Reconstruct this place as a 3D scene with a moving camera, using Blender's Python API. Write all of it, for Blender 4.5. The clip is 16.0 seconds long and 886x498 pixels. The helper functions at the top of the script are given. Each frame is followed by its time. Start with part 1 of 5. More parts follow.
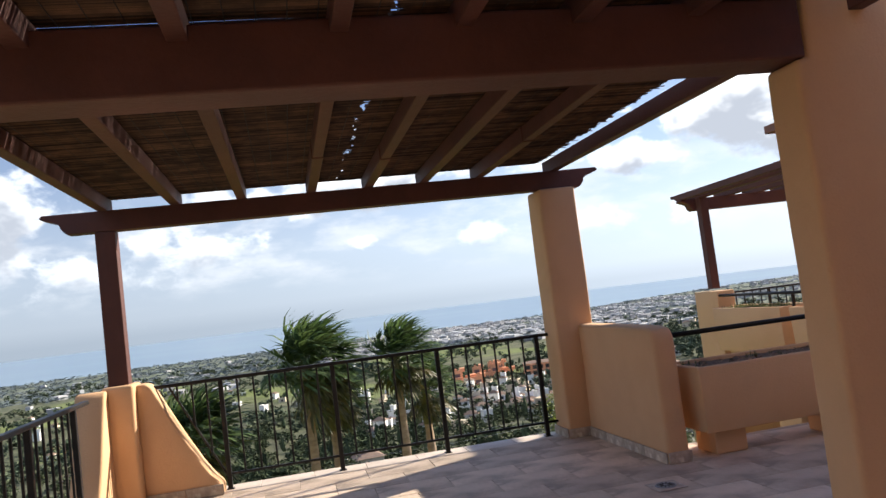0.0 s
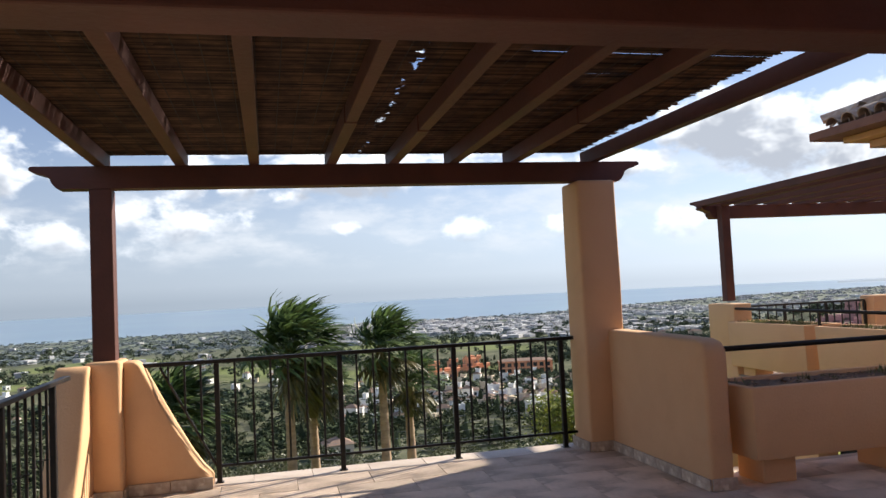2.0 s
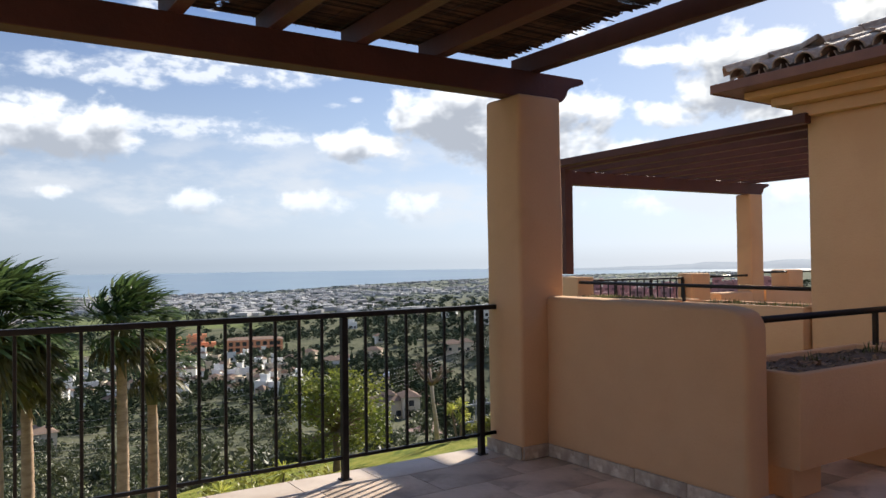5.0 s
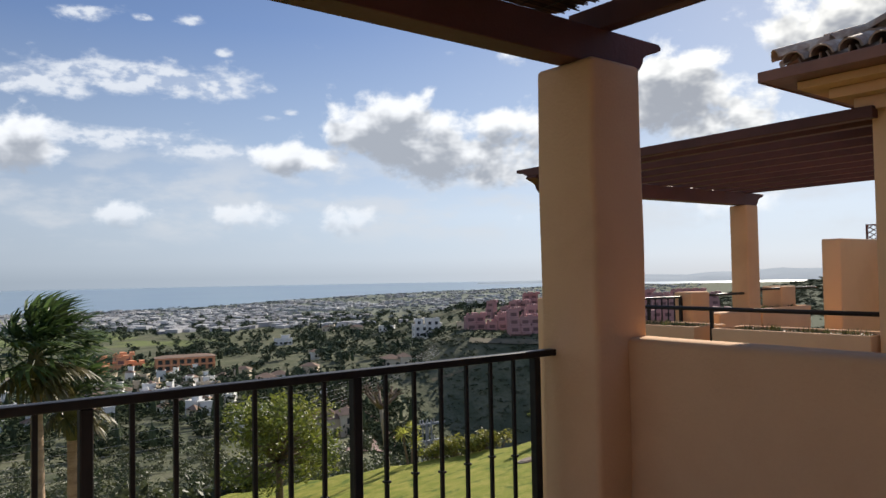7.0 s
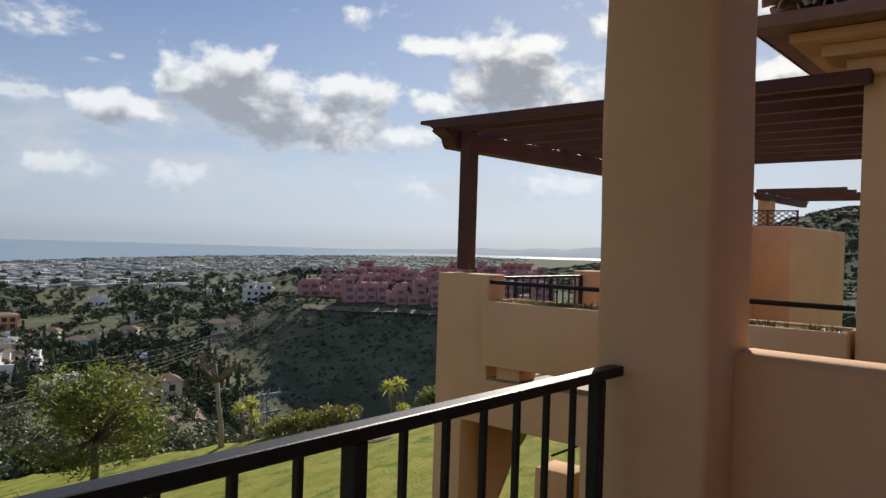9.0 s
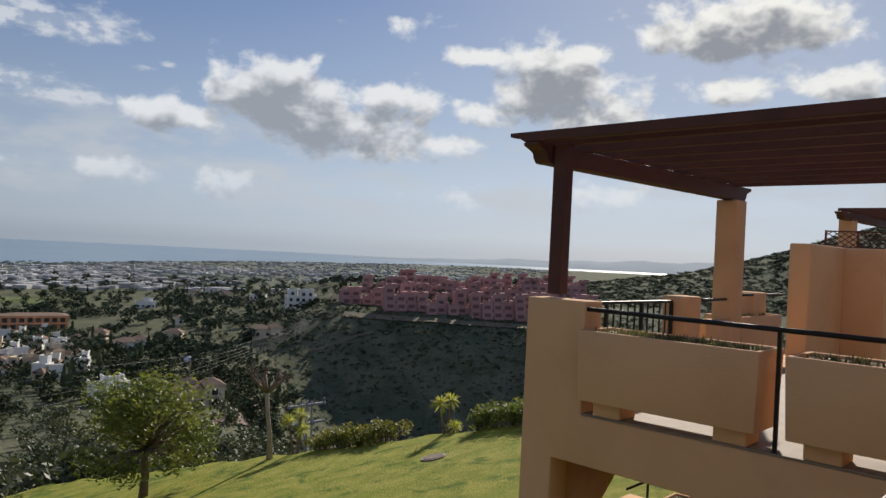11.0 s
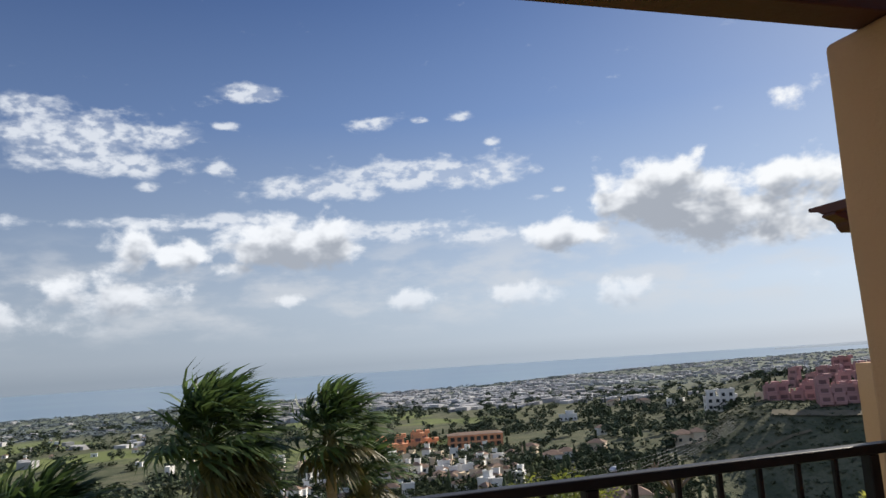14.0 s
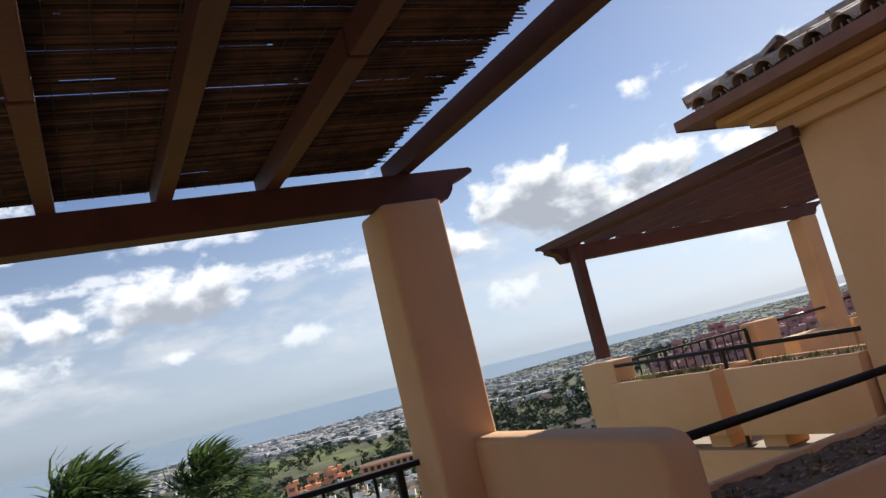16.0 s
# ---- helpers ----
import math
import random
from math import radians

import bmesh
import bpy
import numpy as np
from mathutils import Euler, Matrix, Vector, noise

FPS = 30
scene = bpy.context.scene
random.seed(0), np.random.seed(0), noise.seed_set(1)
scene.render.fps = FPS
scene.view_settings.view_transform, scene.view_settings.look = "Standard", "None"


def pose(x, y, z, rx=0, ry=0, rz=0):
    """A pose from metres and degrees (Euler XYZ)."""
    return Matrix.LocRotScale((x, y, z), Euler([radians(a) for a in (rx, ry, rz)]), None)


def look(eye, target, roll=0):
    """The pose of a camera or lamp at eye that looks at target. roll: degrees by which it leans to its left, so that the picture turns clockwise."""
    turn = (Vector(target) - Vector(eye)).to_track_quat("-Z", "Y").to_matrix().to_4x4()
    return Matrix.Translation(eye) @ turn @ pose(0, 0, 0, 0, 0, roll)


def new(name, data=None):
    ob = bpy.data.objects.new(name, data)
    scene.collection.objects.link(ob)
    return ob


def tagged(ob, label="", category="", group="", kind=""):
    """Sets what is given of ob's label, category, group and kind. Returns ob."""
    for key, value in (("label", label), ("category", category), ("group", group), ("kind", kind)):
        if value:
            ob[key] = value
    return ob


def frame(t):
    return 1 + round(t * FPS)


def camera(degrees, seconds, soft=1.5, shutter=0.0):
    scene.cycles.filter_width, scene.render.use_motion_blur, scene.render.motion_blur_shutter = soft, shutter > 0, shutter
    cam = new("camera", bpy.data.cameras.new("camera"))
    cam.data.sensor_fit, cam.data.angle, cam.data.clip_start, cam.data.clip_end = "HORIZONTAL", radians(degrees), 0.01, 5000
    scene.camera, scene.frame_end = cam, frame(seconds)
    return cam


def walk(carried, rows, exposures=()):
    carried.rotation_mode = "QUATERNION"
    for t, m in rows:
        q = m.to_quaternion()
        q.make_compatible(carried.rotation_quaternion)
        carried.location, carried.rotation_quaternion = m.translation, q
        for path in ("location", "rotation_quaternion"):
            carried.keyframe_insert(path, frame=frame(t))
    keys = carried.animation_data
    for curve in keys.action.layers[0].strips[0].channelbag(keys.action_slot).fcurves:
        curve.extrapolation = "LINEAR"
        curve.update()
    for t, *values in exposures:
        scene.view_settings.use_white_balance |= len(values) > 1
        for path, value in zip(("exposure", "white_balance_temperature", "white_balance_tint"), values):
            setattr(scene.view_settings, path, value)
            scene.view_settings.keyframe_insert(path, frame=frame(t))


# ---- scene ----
cam = camera(60.8, 16.0)
# camera path: seconds, eye, target, roll
PATH = [
    (0, (-0.065, -1.035, 1.478), (0.349, 0.917, 1.611), -7.0),
    (0.5, (-0.001, -0.918, 1.498), (0.283, 1.06, 1.589), -2.9),
    (1, (-0.182, -0.589, 1.539), (0.365, 1.329, 1.684), -2.2),
    (1.5, (-0.258, -0.392, 1.555), (0.361, 1.505, 1.692), 1.0),
    (2, (-0.315, -0.357, 1.501), (0.142, 1.587, 1.611), -2.8),
    (2.5, (-0.339, -0.081, 1.428), (-0.083, 1.899, 1.534), -2.8),
    (3, (-0.409, 0.364, 1.411), (0.193, 2.265, 1.564), 1.3),
    (3.5, (-0.558, 0.73, 1.423), (0.165, 2.591, 1.528), -0.7),
    (4, (-0.626, 1.212, 1.385), (0.094, 3.074, 1.512), -2.6),
    (4.5, (-0.731, 1.614, 1.32), (0.15, 3.409, 1.344), -0.8),
    (4.7, (-0.738, 1.806, 1.316), (0.298, 3.516, 1.335), -0.6),
    (7, (-0.327, 3.629, 1.401), (0.907, 5.202, 1.469), -1.0),
    (7.5, (-0.157, 3.989, 1.4), (1.277, 5.382, 1.458), -2.2),
    (8, (0.077, 4.376, 1.394), (1.609, 5.659, 1.492), -2.6),
    (8.5, (0.187, 4.796, 1.391), (1.706, 6.097, 1.404), 1.1),
    (10.8, (0.289, 5.956, 1.439), (1.885, 7.159, 1.376), 1.0),
    (11, (0.329, 5.942, 1.485), (1.802, 7.295, 1.493), 2.9),
    (11.5, (0.343, 5.895, 1.519), (1.571, 7.469, 1.647), 2.7),
    (12, (0.36, 5.838, 1.487), (1.48, 7.481, 1.699), 2.7),
    (12.5, (0.434, 5.604, 1.464), (1.393, 7.345, 1.687), 2.6),
    (13, (0.41, 5.215, 1.464), (1.194, 6.997, 1.92), -0.9),
    (13.5, (0.261, 4.668, 1.387), (0.779, 6.57, 1.723), 0.0),
    (14, (0.255, 4.26, 1.381), (0.856, 6.146, 1.671), -3.7),
    (14.5, (0.392, 3.741, 1.433), (1.175, 5.569, 1.647), -1.7),
    (15, (0.573, 3.299, 1.478), (1.629, 4.977, 1.734), -10.1),
    (15.5, (0.759, 2.765, 1.48), (1.882, 4.397, 1.76), -8.2),
    (16, (0.864, 2.181, 1.483), (1.747, 3.949, 1.785), -13.6),
]
walk(cam, [(t, look(eye, target, roll)) for t, eye, target, roll in PATH],
     exposures=[(0, 1.24), (1.0, 1.2), (2.5, 1.02), (3.5, 0.98), (4.5, 0.95), (7, 0.64), (8.5, 0.48), (11, 0.25), (11.6, 0.18), (12, 0.35), (12.5, 0.38), (13.0, 0.42), (13.5, 0.48), (14.5, 0.65), (16, 0.8)])

# ---- world, sun, exposure ----
SUN_AZ, SUN_EL = radians(66), radians(27)
sun_dir = Vector((math.sin(SUN_AZ) * math.cos(SUN_EL), math.cos(SUN_AZ) * math.cos(SUN_EL), math.sin(SUN_EL)))
sun = new("sun", bpy.data.lights.new("sun", "SUN"))
sun.data.energy, sun.data.angle, sun.data.color = 4.8, radians(0.6), (1.0, 0.91, 0.78)
sun.matrix_world = look(sun_dir * 50, (0, 0, 0))


class Nodes:
    """Short hand for building node trees."""

    def __init__(self, tree):
        self.tree = tree
        tree.nodes.clear()

    def put(self, value, socket):
        if isinstance(value, bpy.types.NodeSocket):
            self.tree.links.new(value, socket)
        elif value is not None:
            socket.default_value = value

    def node(self, kind):
        return self.tree.nodes.new(kind)

    def math(self, op, a, b=None, c=None, clamp=False):
        n = self.node("ShaderNodeMath")
        n.operation, n.use_clamp = op, clamp
        self.put(a, n.inputs[0]), self.put(b, n.inputs[1]), self.put(c, n.inputs[2])
        return n.outputs[0]

    def smooth(self, v, lo, hi, a=0.0, b=1.0):
        n = self.node("ShaderNodeMapRange")
        n.interpolation_type = "SMOOTHSTEP"
        for i, x in enumerate((v, lo, hi, a, b)):
            self.put(x, n.inputs[i])
        return n.outputs[0]

    def mix(self, f, a, b, blend="MIX"):
        n = self.node("ShaderNodeMix")
        n.data_type, n.blend_type = "RGBA", blend
        self.put(f, n.inputs[0]), self.put(a, n.inputs[6]), self.put(b, n.inputs[7])
        return n.outputs[2]

    def noise(self, vector, scale, detail=5.0, rough=0.55, distortion=0.0, out=0):
        n = self.node("ShaderNodeTexNoise")
        self.put(vector, n.inputs["Vector"])
        n.inputs["Scale"].default_value, n.inputs["Detail"].default_value = scale, detail
        n.inputs["Roughness"].default_value, n.inputs["Distortion"].default_value = rough, distortion
        return n.outputs[out]

    def combine(self, x, y, z):
        n = self.node("ShaderNodeCombineXYZ")
        for i, v in enumerate((x, y, z)):
            self.put(v, n.inputs[i])
        return n.outputs[0]


def build_world():
    w = bpy.data.worlds.new("sky")
    scene.world = w
    w.use_nodes = True
    k = Nodes(w.node_tree)
    sky = k.node("ShaderNodeTexSky")
    sky.sky_type, sky.sun_disc, sky.sun_elevation, sky.sun_rotation = "NISHITA", False, SUN_EL, SUN_AZ
    sky.altitude, sky.air_density, sky.dust_density, sky.ozone_density = 100, 1.0, 0.5, 3.0
    way = k.node("ShaderNodeTexCoord").outputs["Generated"]
    sep = k.node("ShaderNodeSeparateXYZ")
    k.put(way, sep.inputs[0])
    x, y, z = sep.outputs
    az = k.math("MULTIPLY", k.math("ARCTAN2", x, y), 57.2958)
    el = k.math("MULTIPLY", k.math("ARCSINE", z), 57.2958)
    # cumulus and cloud banks: azimuth, elevation, half widths, weight
    heaps = [(34, 10.9, 4.8, 2.5, 1.05), (28, 8.8, 4.6, 1.1, .9), (43, 11, 3.2, 1.7, .95), (38, 9, 6, 2, .9), (41, 7.6, 6, 1.2, .8), (47.5, 8.2, 3, 1.2, .75),
             (55.3, 12.8, 4.6, 2.9, 1.05), (60, 10.8, 4, 1.8, .85), (50.5, 10.2, 3, 1.3, .75), (49.3, 14.6, 2.8, .8, .8), (44.3, 16.6, 3, 1, .6),
             (69, 16.4, 8, 2.2, 1.0), (68, 12, 2.6, 1.2, .85), (75, 12.3, 3, 1.4, .85), (6.5, 9.1, 5, 2.1, 1.0), (2, 7.5, 2.5, .7, .7),
             (-5, 8.9, 2.2, 1.6, .9), (-2, 8.5, 2.5, 1.2, .8), (-6, 5.6, 5, 1.8, .75), (-20, 8.6, 4.6, 3.6, 1.0), (30.7, 4.2, 2.4, 1.2, .75), (23.4, 4.4, 2.6, 1.1, .66),
             (15, 4.6, 3.2, 1, .55), (6.2, 5.0, 1.2, .6, .6), (48, 4.2, 3.5, 1.3, .55), (-13, 4.6, 5, 1.6, .6), (59, 4.6, 5, 1.6, .6), (90, 14, 10, 4, .8), (-45, 11, 9, 4, .8)]
    bands = [(9, 13.3, 5.5, 1, .9), (16.5, 14.1, 7, 1.1, 1.0), (21.5, 13.5, 2.6, .8, .85), (-5, 10.9, 8, .45, .85), (4, 11, 5, .7, .9), (13, 9.9, 7, .75, .9), (20, 9.2, 4, .5, .85),
             (-9, 16.7, 5.5, 1.7, .95), (-11.5, 18.7, 2.5, .9, .85), (-3, 17.1, 3, .9, .85), (-6, 15, 6, 1, .8), (1, 14.8, 1.2, .5, .8), (-4, 13.5, 1, .4, .8),
             (3.5, 20.2, 2.2, .7, .95), (1.6, 17.9, 1, .4, .8), (12.4, 18.0, 1.8, .45, .95), (16.5, 18.1, .7, .25, .8), (20, 18.1, 1, .35, .8), (22, 16.2, .7, .3, .75),
             (25.3, 13.8, .8, .5, .7), (27, 12.1, .6, .25, .7), (25.3, 11.7, 1, .3, .7), (-22, 23, 6, 3, .6), (95, 30, 25, 5, .6), (-70, 22, 20, 5, .6),
             # bright banks out of view, added to lighten the terrace's shaded faces
             (20, 60, 60, 14, .62), (-150, 45, 50, 18, .9), (-100, 30, 38, 15, 1.15)]

    def field(shift, blobs, sx, sy, detail, seed):
        e = k.math("ADD", el, shift) if shift else el
        n1 = k.noise(k.combine(k.math("MULTIPLY", az, sx), k.math("MULTIPLY", e, sy), seed), 1.0, detail, 0.56, 0.15)
        total = None
        for a0, e0, wa, we, amp in blobs:
            da = k.math("DIVIDE", k.math("SUBTRACT", az, a0), wa)
            de = k.math("DIVIDE", k.math("SUBTRACT", e, e0), we)
            r2 = k.math("ADD", k.math("MULTIPLY", da, da), k.math("MULTIPLY", de, de))
            g = k.math("MULTIPLY", k.math("EXPONENT", k.math("MULTIPLY", r2, -0.8)), amp)
            total = g if total is None else k.math("MAXIMUM", total, g)
        return k.math("ADD", total, k.math("MULTIPLY", k.math("SUBTRACT", n1, 0.5), 1.6))

    heap = field(0, heaps, 0.36, 0.50, 8.0, 3.1)
    above = field(1.25, heaps, 0.36, 0.50, 3.0, 3.1)
    band = field(0, bands, 0.42, 0.85, 9.0, 8.3)
    a1 = k.smooth(heap, 0.31, 0.70)
    mottle = k.noise(k.combine(k.math("MULTIPLY", az, 0.9), k.math("MULTIPLY", el, 1.5), 5.5), 1.0, 5.0, 0.5)
    a2 = k.math("MULTIPLY", k.smooth(band, 0.27, 0.76), k.smooth(mottle, 0.36, 0.58, 0.25, 0.92))
    near_sun = k.math("DIVIDE", k.math("SUBTRACT", az, 70), 26.0)
    sun_el = k.math("DIVIDE", k.math("SUBTRACT", el, 22), 16.0)
    glow = k.math("EXPONENT", k.math("MULTIPLY", k.math("ADD", k.math("MULTIPLY", near_sun, near_sun), k.math("MULTIPLY", sun_el, sun_el)), -1.0))
    core = k.math("MULTIPLY", k.smooth(above, 0.30, 0.92), 0.92)
    white = k.mix(glow, (6.2, 6.4, 6.7, 1), (7.6, 7.5, 7.1, 1))
    grey = k.mix(glow, (2.35, 2.6, 3.05, 1), (1.95, 2.1, 2.45, 1))
    cloud1 = k.mix(core, white, grey)
    # clear air grows milky towards the sea
    ramp = k.node("ShaderNodeValToRGB")
    k.put(k.math("DIVIDE", el, 60.0, clamp=True), ramp.inputs[0])
    stops = ((0.0, (2.9, 3.5, 4.3)), (0.02, (3.5, 4.1, 4.95)), (0.075, (3.75, 4.4, 5.35)), (0.165, (2.65, 3.45, 4.85)), (0.30, (1.3, 2.08, 3.95)), (0.45, (0.65, 1.2, 2.8)), (1.0, (0.5, 1.0, 2.5)))
    ramp.color_ramp.elements[0].position, ramp.color_ramp.elements[1].position = 0.0, 1.0
    for i, (at, rgb) in enumerate(stops):
        e = ramp.color_ramp.elements[0] if i == 0 else ramp.color_ramp.elements[-1] if at == 1.0 else ramp.color_ramp.elements.new(at)
        e.color = (*[c / 6 for c in rgb], 1)
    clear = k.mix(1.0, ramp.outputs[0], (6, 6, 6, 1), "MULTIPLY")
    low = k.mix(0.93, sky.outputs[0], clear)
    tone = k.smooth(az, -25.0, 60.0, 0.64, 1.06)
    low = k.mix(1.0, low, k.combine(tone, tone, tone), "MULTIPLY")
    low = k.mix(k.math("MULTIPLY", glow, 0.45), low, (5.2, 5.3, 5.4, 1))
    fade = k.smooth(el, 1.0, 7.5, 0.2, 1.0)
    # a low bank of faint soft cloud over the sea
    veil = k.noise(k.combine(k.math("MULTIPLY", az, 0.16), k.math("MULTIPLY", el, 0.42), 21.0), 1.0, 6.0, 0.55)
    veil = k.math("MULTIPLY", k.smooth(veil, 0.42, 0.66, 0.0, 0.62), k.math("MULTIPLY", k.smooth(el, 1.5, 4.0), k.smooth(el, 6.5, 11.0, 1.0, 0.0)))
    low = k.mix(veil, low, (4.5, 4.7, 5.0, 1))
    c = k.mix(k.math("MULTIPLY", a2, fade), low, (5.1, 5.4, 5.9, 1))
    c = k.mix(k.math("MULTIPLY", a1, fade), c, cloud1)
    bg = k.node("ShaderNodeBackground")
    k.put(c, bg.inputs[0])
    bg.inputs[1].default_value = 0.10
    out = k.node("ShaderNodeOutputWorld")
    k.put(bg.outputs[0], out.inputs[0])


build_world()


# ---- materials ----
def material(name, base, second=None, scale=4.0, rough=0.85, metal=0.0, bump=0.0, bump_scale=40.0, detail_mix=0.35, third=None,
             third_scale=0.8, third_lo=0.5, third_hi=0.7, random=0.0, stretch=None, island=0.0, spec=0.5, trans=0.0, ior=1.45, bump_dist=0.01):
    m = bpy.data.materials.new(name)
    m.use_nodes = True
    k = Nodes(m.node_tree)
    pos = k.node("ShaderNodeTexCoord").outputs["Object"]
    if stretch:
        mp = k.node("ShaderNodeMapping")
        k.put(pos, mp.inputs[0])
        mp.inputs["Scale"].default_value = stretch
        pos = mp.outputs[0]
    color = k.mix(k.smooth(k.noise(pos, scale, 6.0, 0.6), 0.35, 0.68), (*base, 1), (*(second or base), 1))
    fine = k.noise(pos, bump_scale, 4.0, 0.65)
    color = k.mix(detail_mix, color, k.mix(fine, (0.35, 0.35, 0.35, 1), (0.72, 0.72, 0.72, 1)), "OVERLAY")
    if third:
        color = k.mix(k.smooth(k.noise(pos, third_scale, 5.0, 0.6, 0.4), third_lo, third_hi), color, (*third, 1))
    if random or island:
        r = k.node("ShaderNodeObjectInfo").outputs["Random"] if random else k.node("ShaderNodeNewGeometry").outputs["Random Per Island"]
        hsv = k.node("ShaderNodeHueSaturation")
        k.put(k.math("ADD", k.math("MULTIPLY", r, 2 * (random or island)), 1 - (random or island)), hsv.inputs["Value"])
        k.put(color, hsv.inputs["Color"])
        color = hsv.outputs[0]
    p = k.node("ShaderNodeBsdfPrincipled")
    k.put(color, p.inputs["Base Color"])
    k.put(k.math("ADD", k.math("MULTIPLY", fine, 0.2), rough - 0.1, clamp=True), p.inputs["Roughness"])
    p.inputs["Metallic"].default_value, p.inputs["IOR"].default_value = metal, ior
    p.inputs["Specular IOR Level"].default_value = spec
    p.inputs["Transmission Weight"].default_value = trans
    if bump:
        b = k.node("ShaderNodeBump")
        b.inputs["Strength"].default_value, b.inputs["Distance"].default_value = bump, bump_dist
        k.put(fine, b.inputs["Height"])
        k.put(b.outputs[0], p.inputs["Normal"])
    out = k.node("ShaderNodeOutputMaterial")
    k.put(p.outputs[0], out.inputs[0])
    return m


def leafy(name, base, second, scale=2.0, glow=0.35, island=0.35):
    """Leaves: diffuse with some light passing through."""
    m = bpy.data.materials.new(name)
    m.use_nodes = True
    k = Nodes(m.node_tree)
    pos = k.node("ShaderNodeTexCoord").outputs["Object"]
    color = k.mix(k.smooth(k.noise(pos, scale, 4.0), 0.35, 0.65), (*base, 1), (*second, 1))
    r = k.node("ShaderNodeNewGeometry").outputs["Random Per Island"]
    hsv = k.node("ShaderNodeHueSaturation")
    k.put(k.math("ADD", k.math("MULTIPLY", r, 2 * island), 1 - island), hsv.inputs["Value"])
    k.put(color, hsv.inputs["Color"])
    p = k.node("ShaderNodeBsdfPrincipled")
    k.put(hsv.outputs[0], p.inputs["Base Color"])
    p.inputs["Roughness"].default_value = 0.55
    t = k.node("ShaderNodeBsdfTranslucent")
    k.put(hsv.outputs[0], t.inputs[0])
    mix = k.node("ShaderNodeMixShader")
    mix.inputs[0].default_value = glow
    k.put(p.outputs[0], mix.inputs[1]), k.put(t.outputs[0], mix.inputs[2])
    out = k.node("ShaderNodeOutputMaterial")
    k.put(mix.outputs[0], out.inputs[0])
    return m


PLASTER = material("ochre_plaster", (0.64, 0.395, 0.225), (0.595, 0.362, 0.204), 1.3, 0.92, bump=0.35, bump_scale=55, detail_mix=0.12,
                   third=(0.545, 0.33, 0.183), third_scale=0.7, third_lo=0.55, third_hi=0.8, spec=0.2)
WOOD = material("brown_painted_wood", (0.100, 0.038, 0.030), (0.076, 0.030, 0.024), 2.0, 0.62, bump=0.3, bump_scale=30, detail_mix=0.3, stretch=(1, 1, 1), spec=0.35)
REED = material("dry_reed", (0.098, 0.053, 0.029), (0.036, 0.020, 0.012), 6.0, 0.55, bump=0.2, bump_scale=60, island=0.85, spec=0.3)
IRON = material("black_painted_iron", (0.009, 0.008, 0.008), (0.016, 0.014, 0.014), 8.0, 0.45, bump=0.12, bump_scale=90, detail_mix=0.3, spec=0.3)
TILE = material("travertine_tile", (0.68, 0.525, 0.405), (0.47, 0.355, 0.26), 2.4, 0.68, bump=0.22, bump_scale=22, detail_mix=0.55,
                third=(0.40, 0.31, 0.235), third_scale=3.4, third_lo=0.52, third_hi=0.66, random=0.17)
COPING = material("pale_stone_coping", (0.62, 0.52, 0.43), (0.52, 0.42, 0.34), 3.0, 0.55, bump=0.15, bump_scale=30, random=0.06)
SKIRT = material("stone_skirting", (0.50, 0.41, 0.33), (0.33, 0.26, 0.21), 9.0, 0.5, bump=0.2, bump_scale=30, random=0.15, third=(0.62, 0.55, 0.47), third_scale=14)
GROUT = material("grout", (0.45, 0.35, 0.27), (0.38, 0.29, 0.225), 10, 0.9, bump=0.2)
SOIL = material("dry_soil", (0.16, 0.10, 0.06), (0.10, 0.065, 0.04), 9, 0.95, bump=0.8, bump_scale=60, detail_mix=0.6)
LITTER = leafy("dry_leaf_litter", (0.30, 0.17, 0.07), (0.20, 0.11, 0.05), 8, 0.2, 0.5)
WEED = leafy("small_weeds", (0.10, 0.12, 0.04), (0.17, 0.15, 0.06), 8, 0.3, 0.4)
ROOFTILE = material("old_clay_roof_tile", (0.40, 0.27, 0.19), (0.30, 0.22, 0.17), 6, 0.85, bump=0.35, bump_scale=40, random=0.22, third=(0.50, 0.42, 0.34), third_scale=5)
GUTTER = material("brown_eave_board", (0.20, 0.09, 0.06), (0.16, 0.07, 0.05), 3, 0.6, bump=0.2)
DARK = material("dark_interior", (0.03, 0.025, 0.022), (0.02, 0.018, 0.016), 3, 0.8)
GRASS = material("mown_lawn", (0.19, 0.215, 0.032), (0.29, 0.275, 0.06), 1.7, 0.95, bump=1.0, bump_scale=14, detail_mix=0.8,
                 third=(0.11, 0.155, 0.025), third_scale=1.1, third_lo=0.52, third_hi=0.66, spec=0.1, bump_dist=0.05)
PALEBARK = material("pale_smooth_bark", (0.40, 0.35, 0.28), (0.30, 0.25, 0.19), 5, 0.85, bump=0.3, bump_scale=18)
BARK = material("grey_bark", (0.20, 0.15, 0.11), (0.13, 0.095, 0.07), 5, 0.9, bump=0.6, bump_scale=18)
PALMBARK = material("palm_trunk_bark", (0.40, 0.28, 0.19), (0.28, 0.19, 0.125), 4, 0.9, bump=0.8, bump_scale=12, stretch=(1, 1, 3))
FROND = leafy("palm_frond", (0.060, 0.105, 0.030), (0.105, 0.15, 0.05), 1.2, 0.35, 0.45)
OLDFROND = leafy("dry_palm_frond", (0.15, 0.125, 0.05), (0.085, 0.095, 0.032), 1.5, 0.3, 0.45)
LEAF = leafy("tree_leaf", (0.11, 0.145, 0.026), (0.23, 0.245, 0.04), 0.8, 0.4, 0.45)
YUCCA = leafy("yellow_green_spikes", (0.36, 0.40, 0.06), (0.50, 0.48, 0.11), 3, 0.45, 0.35)
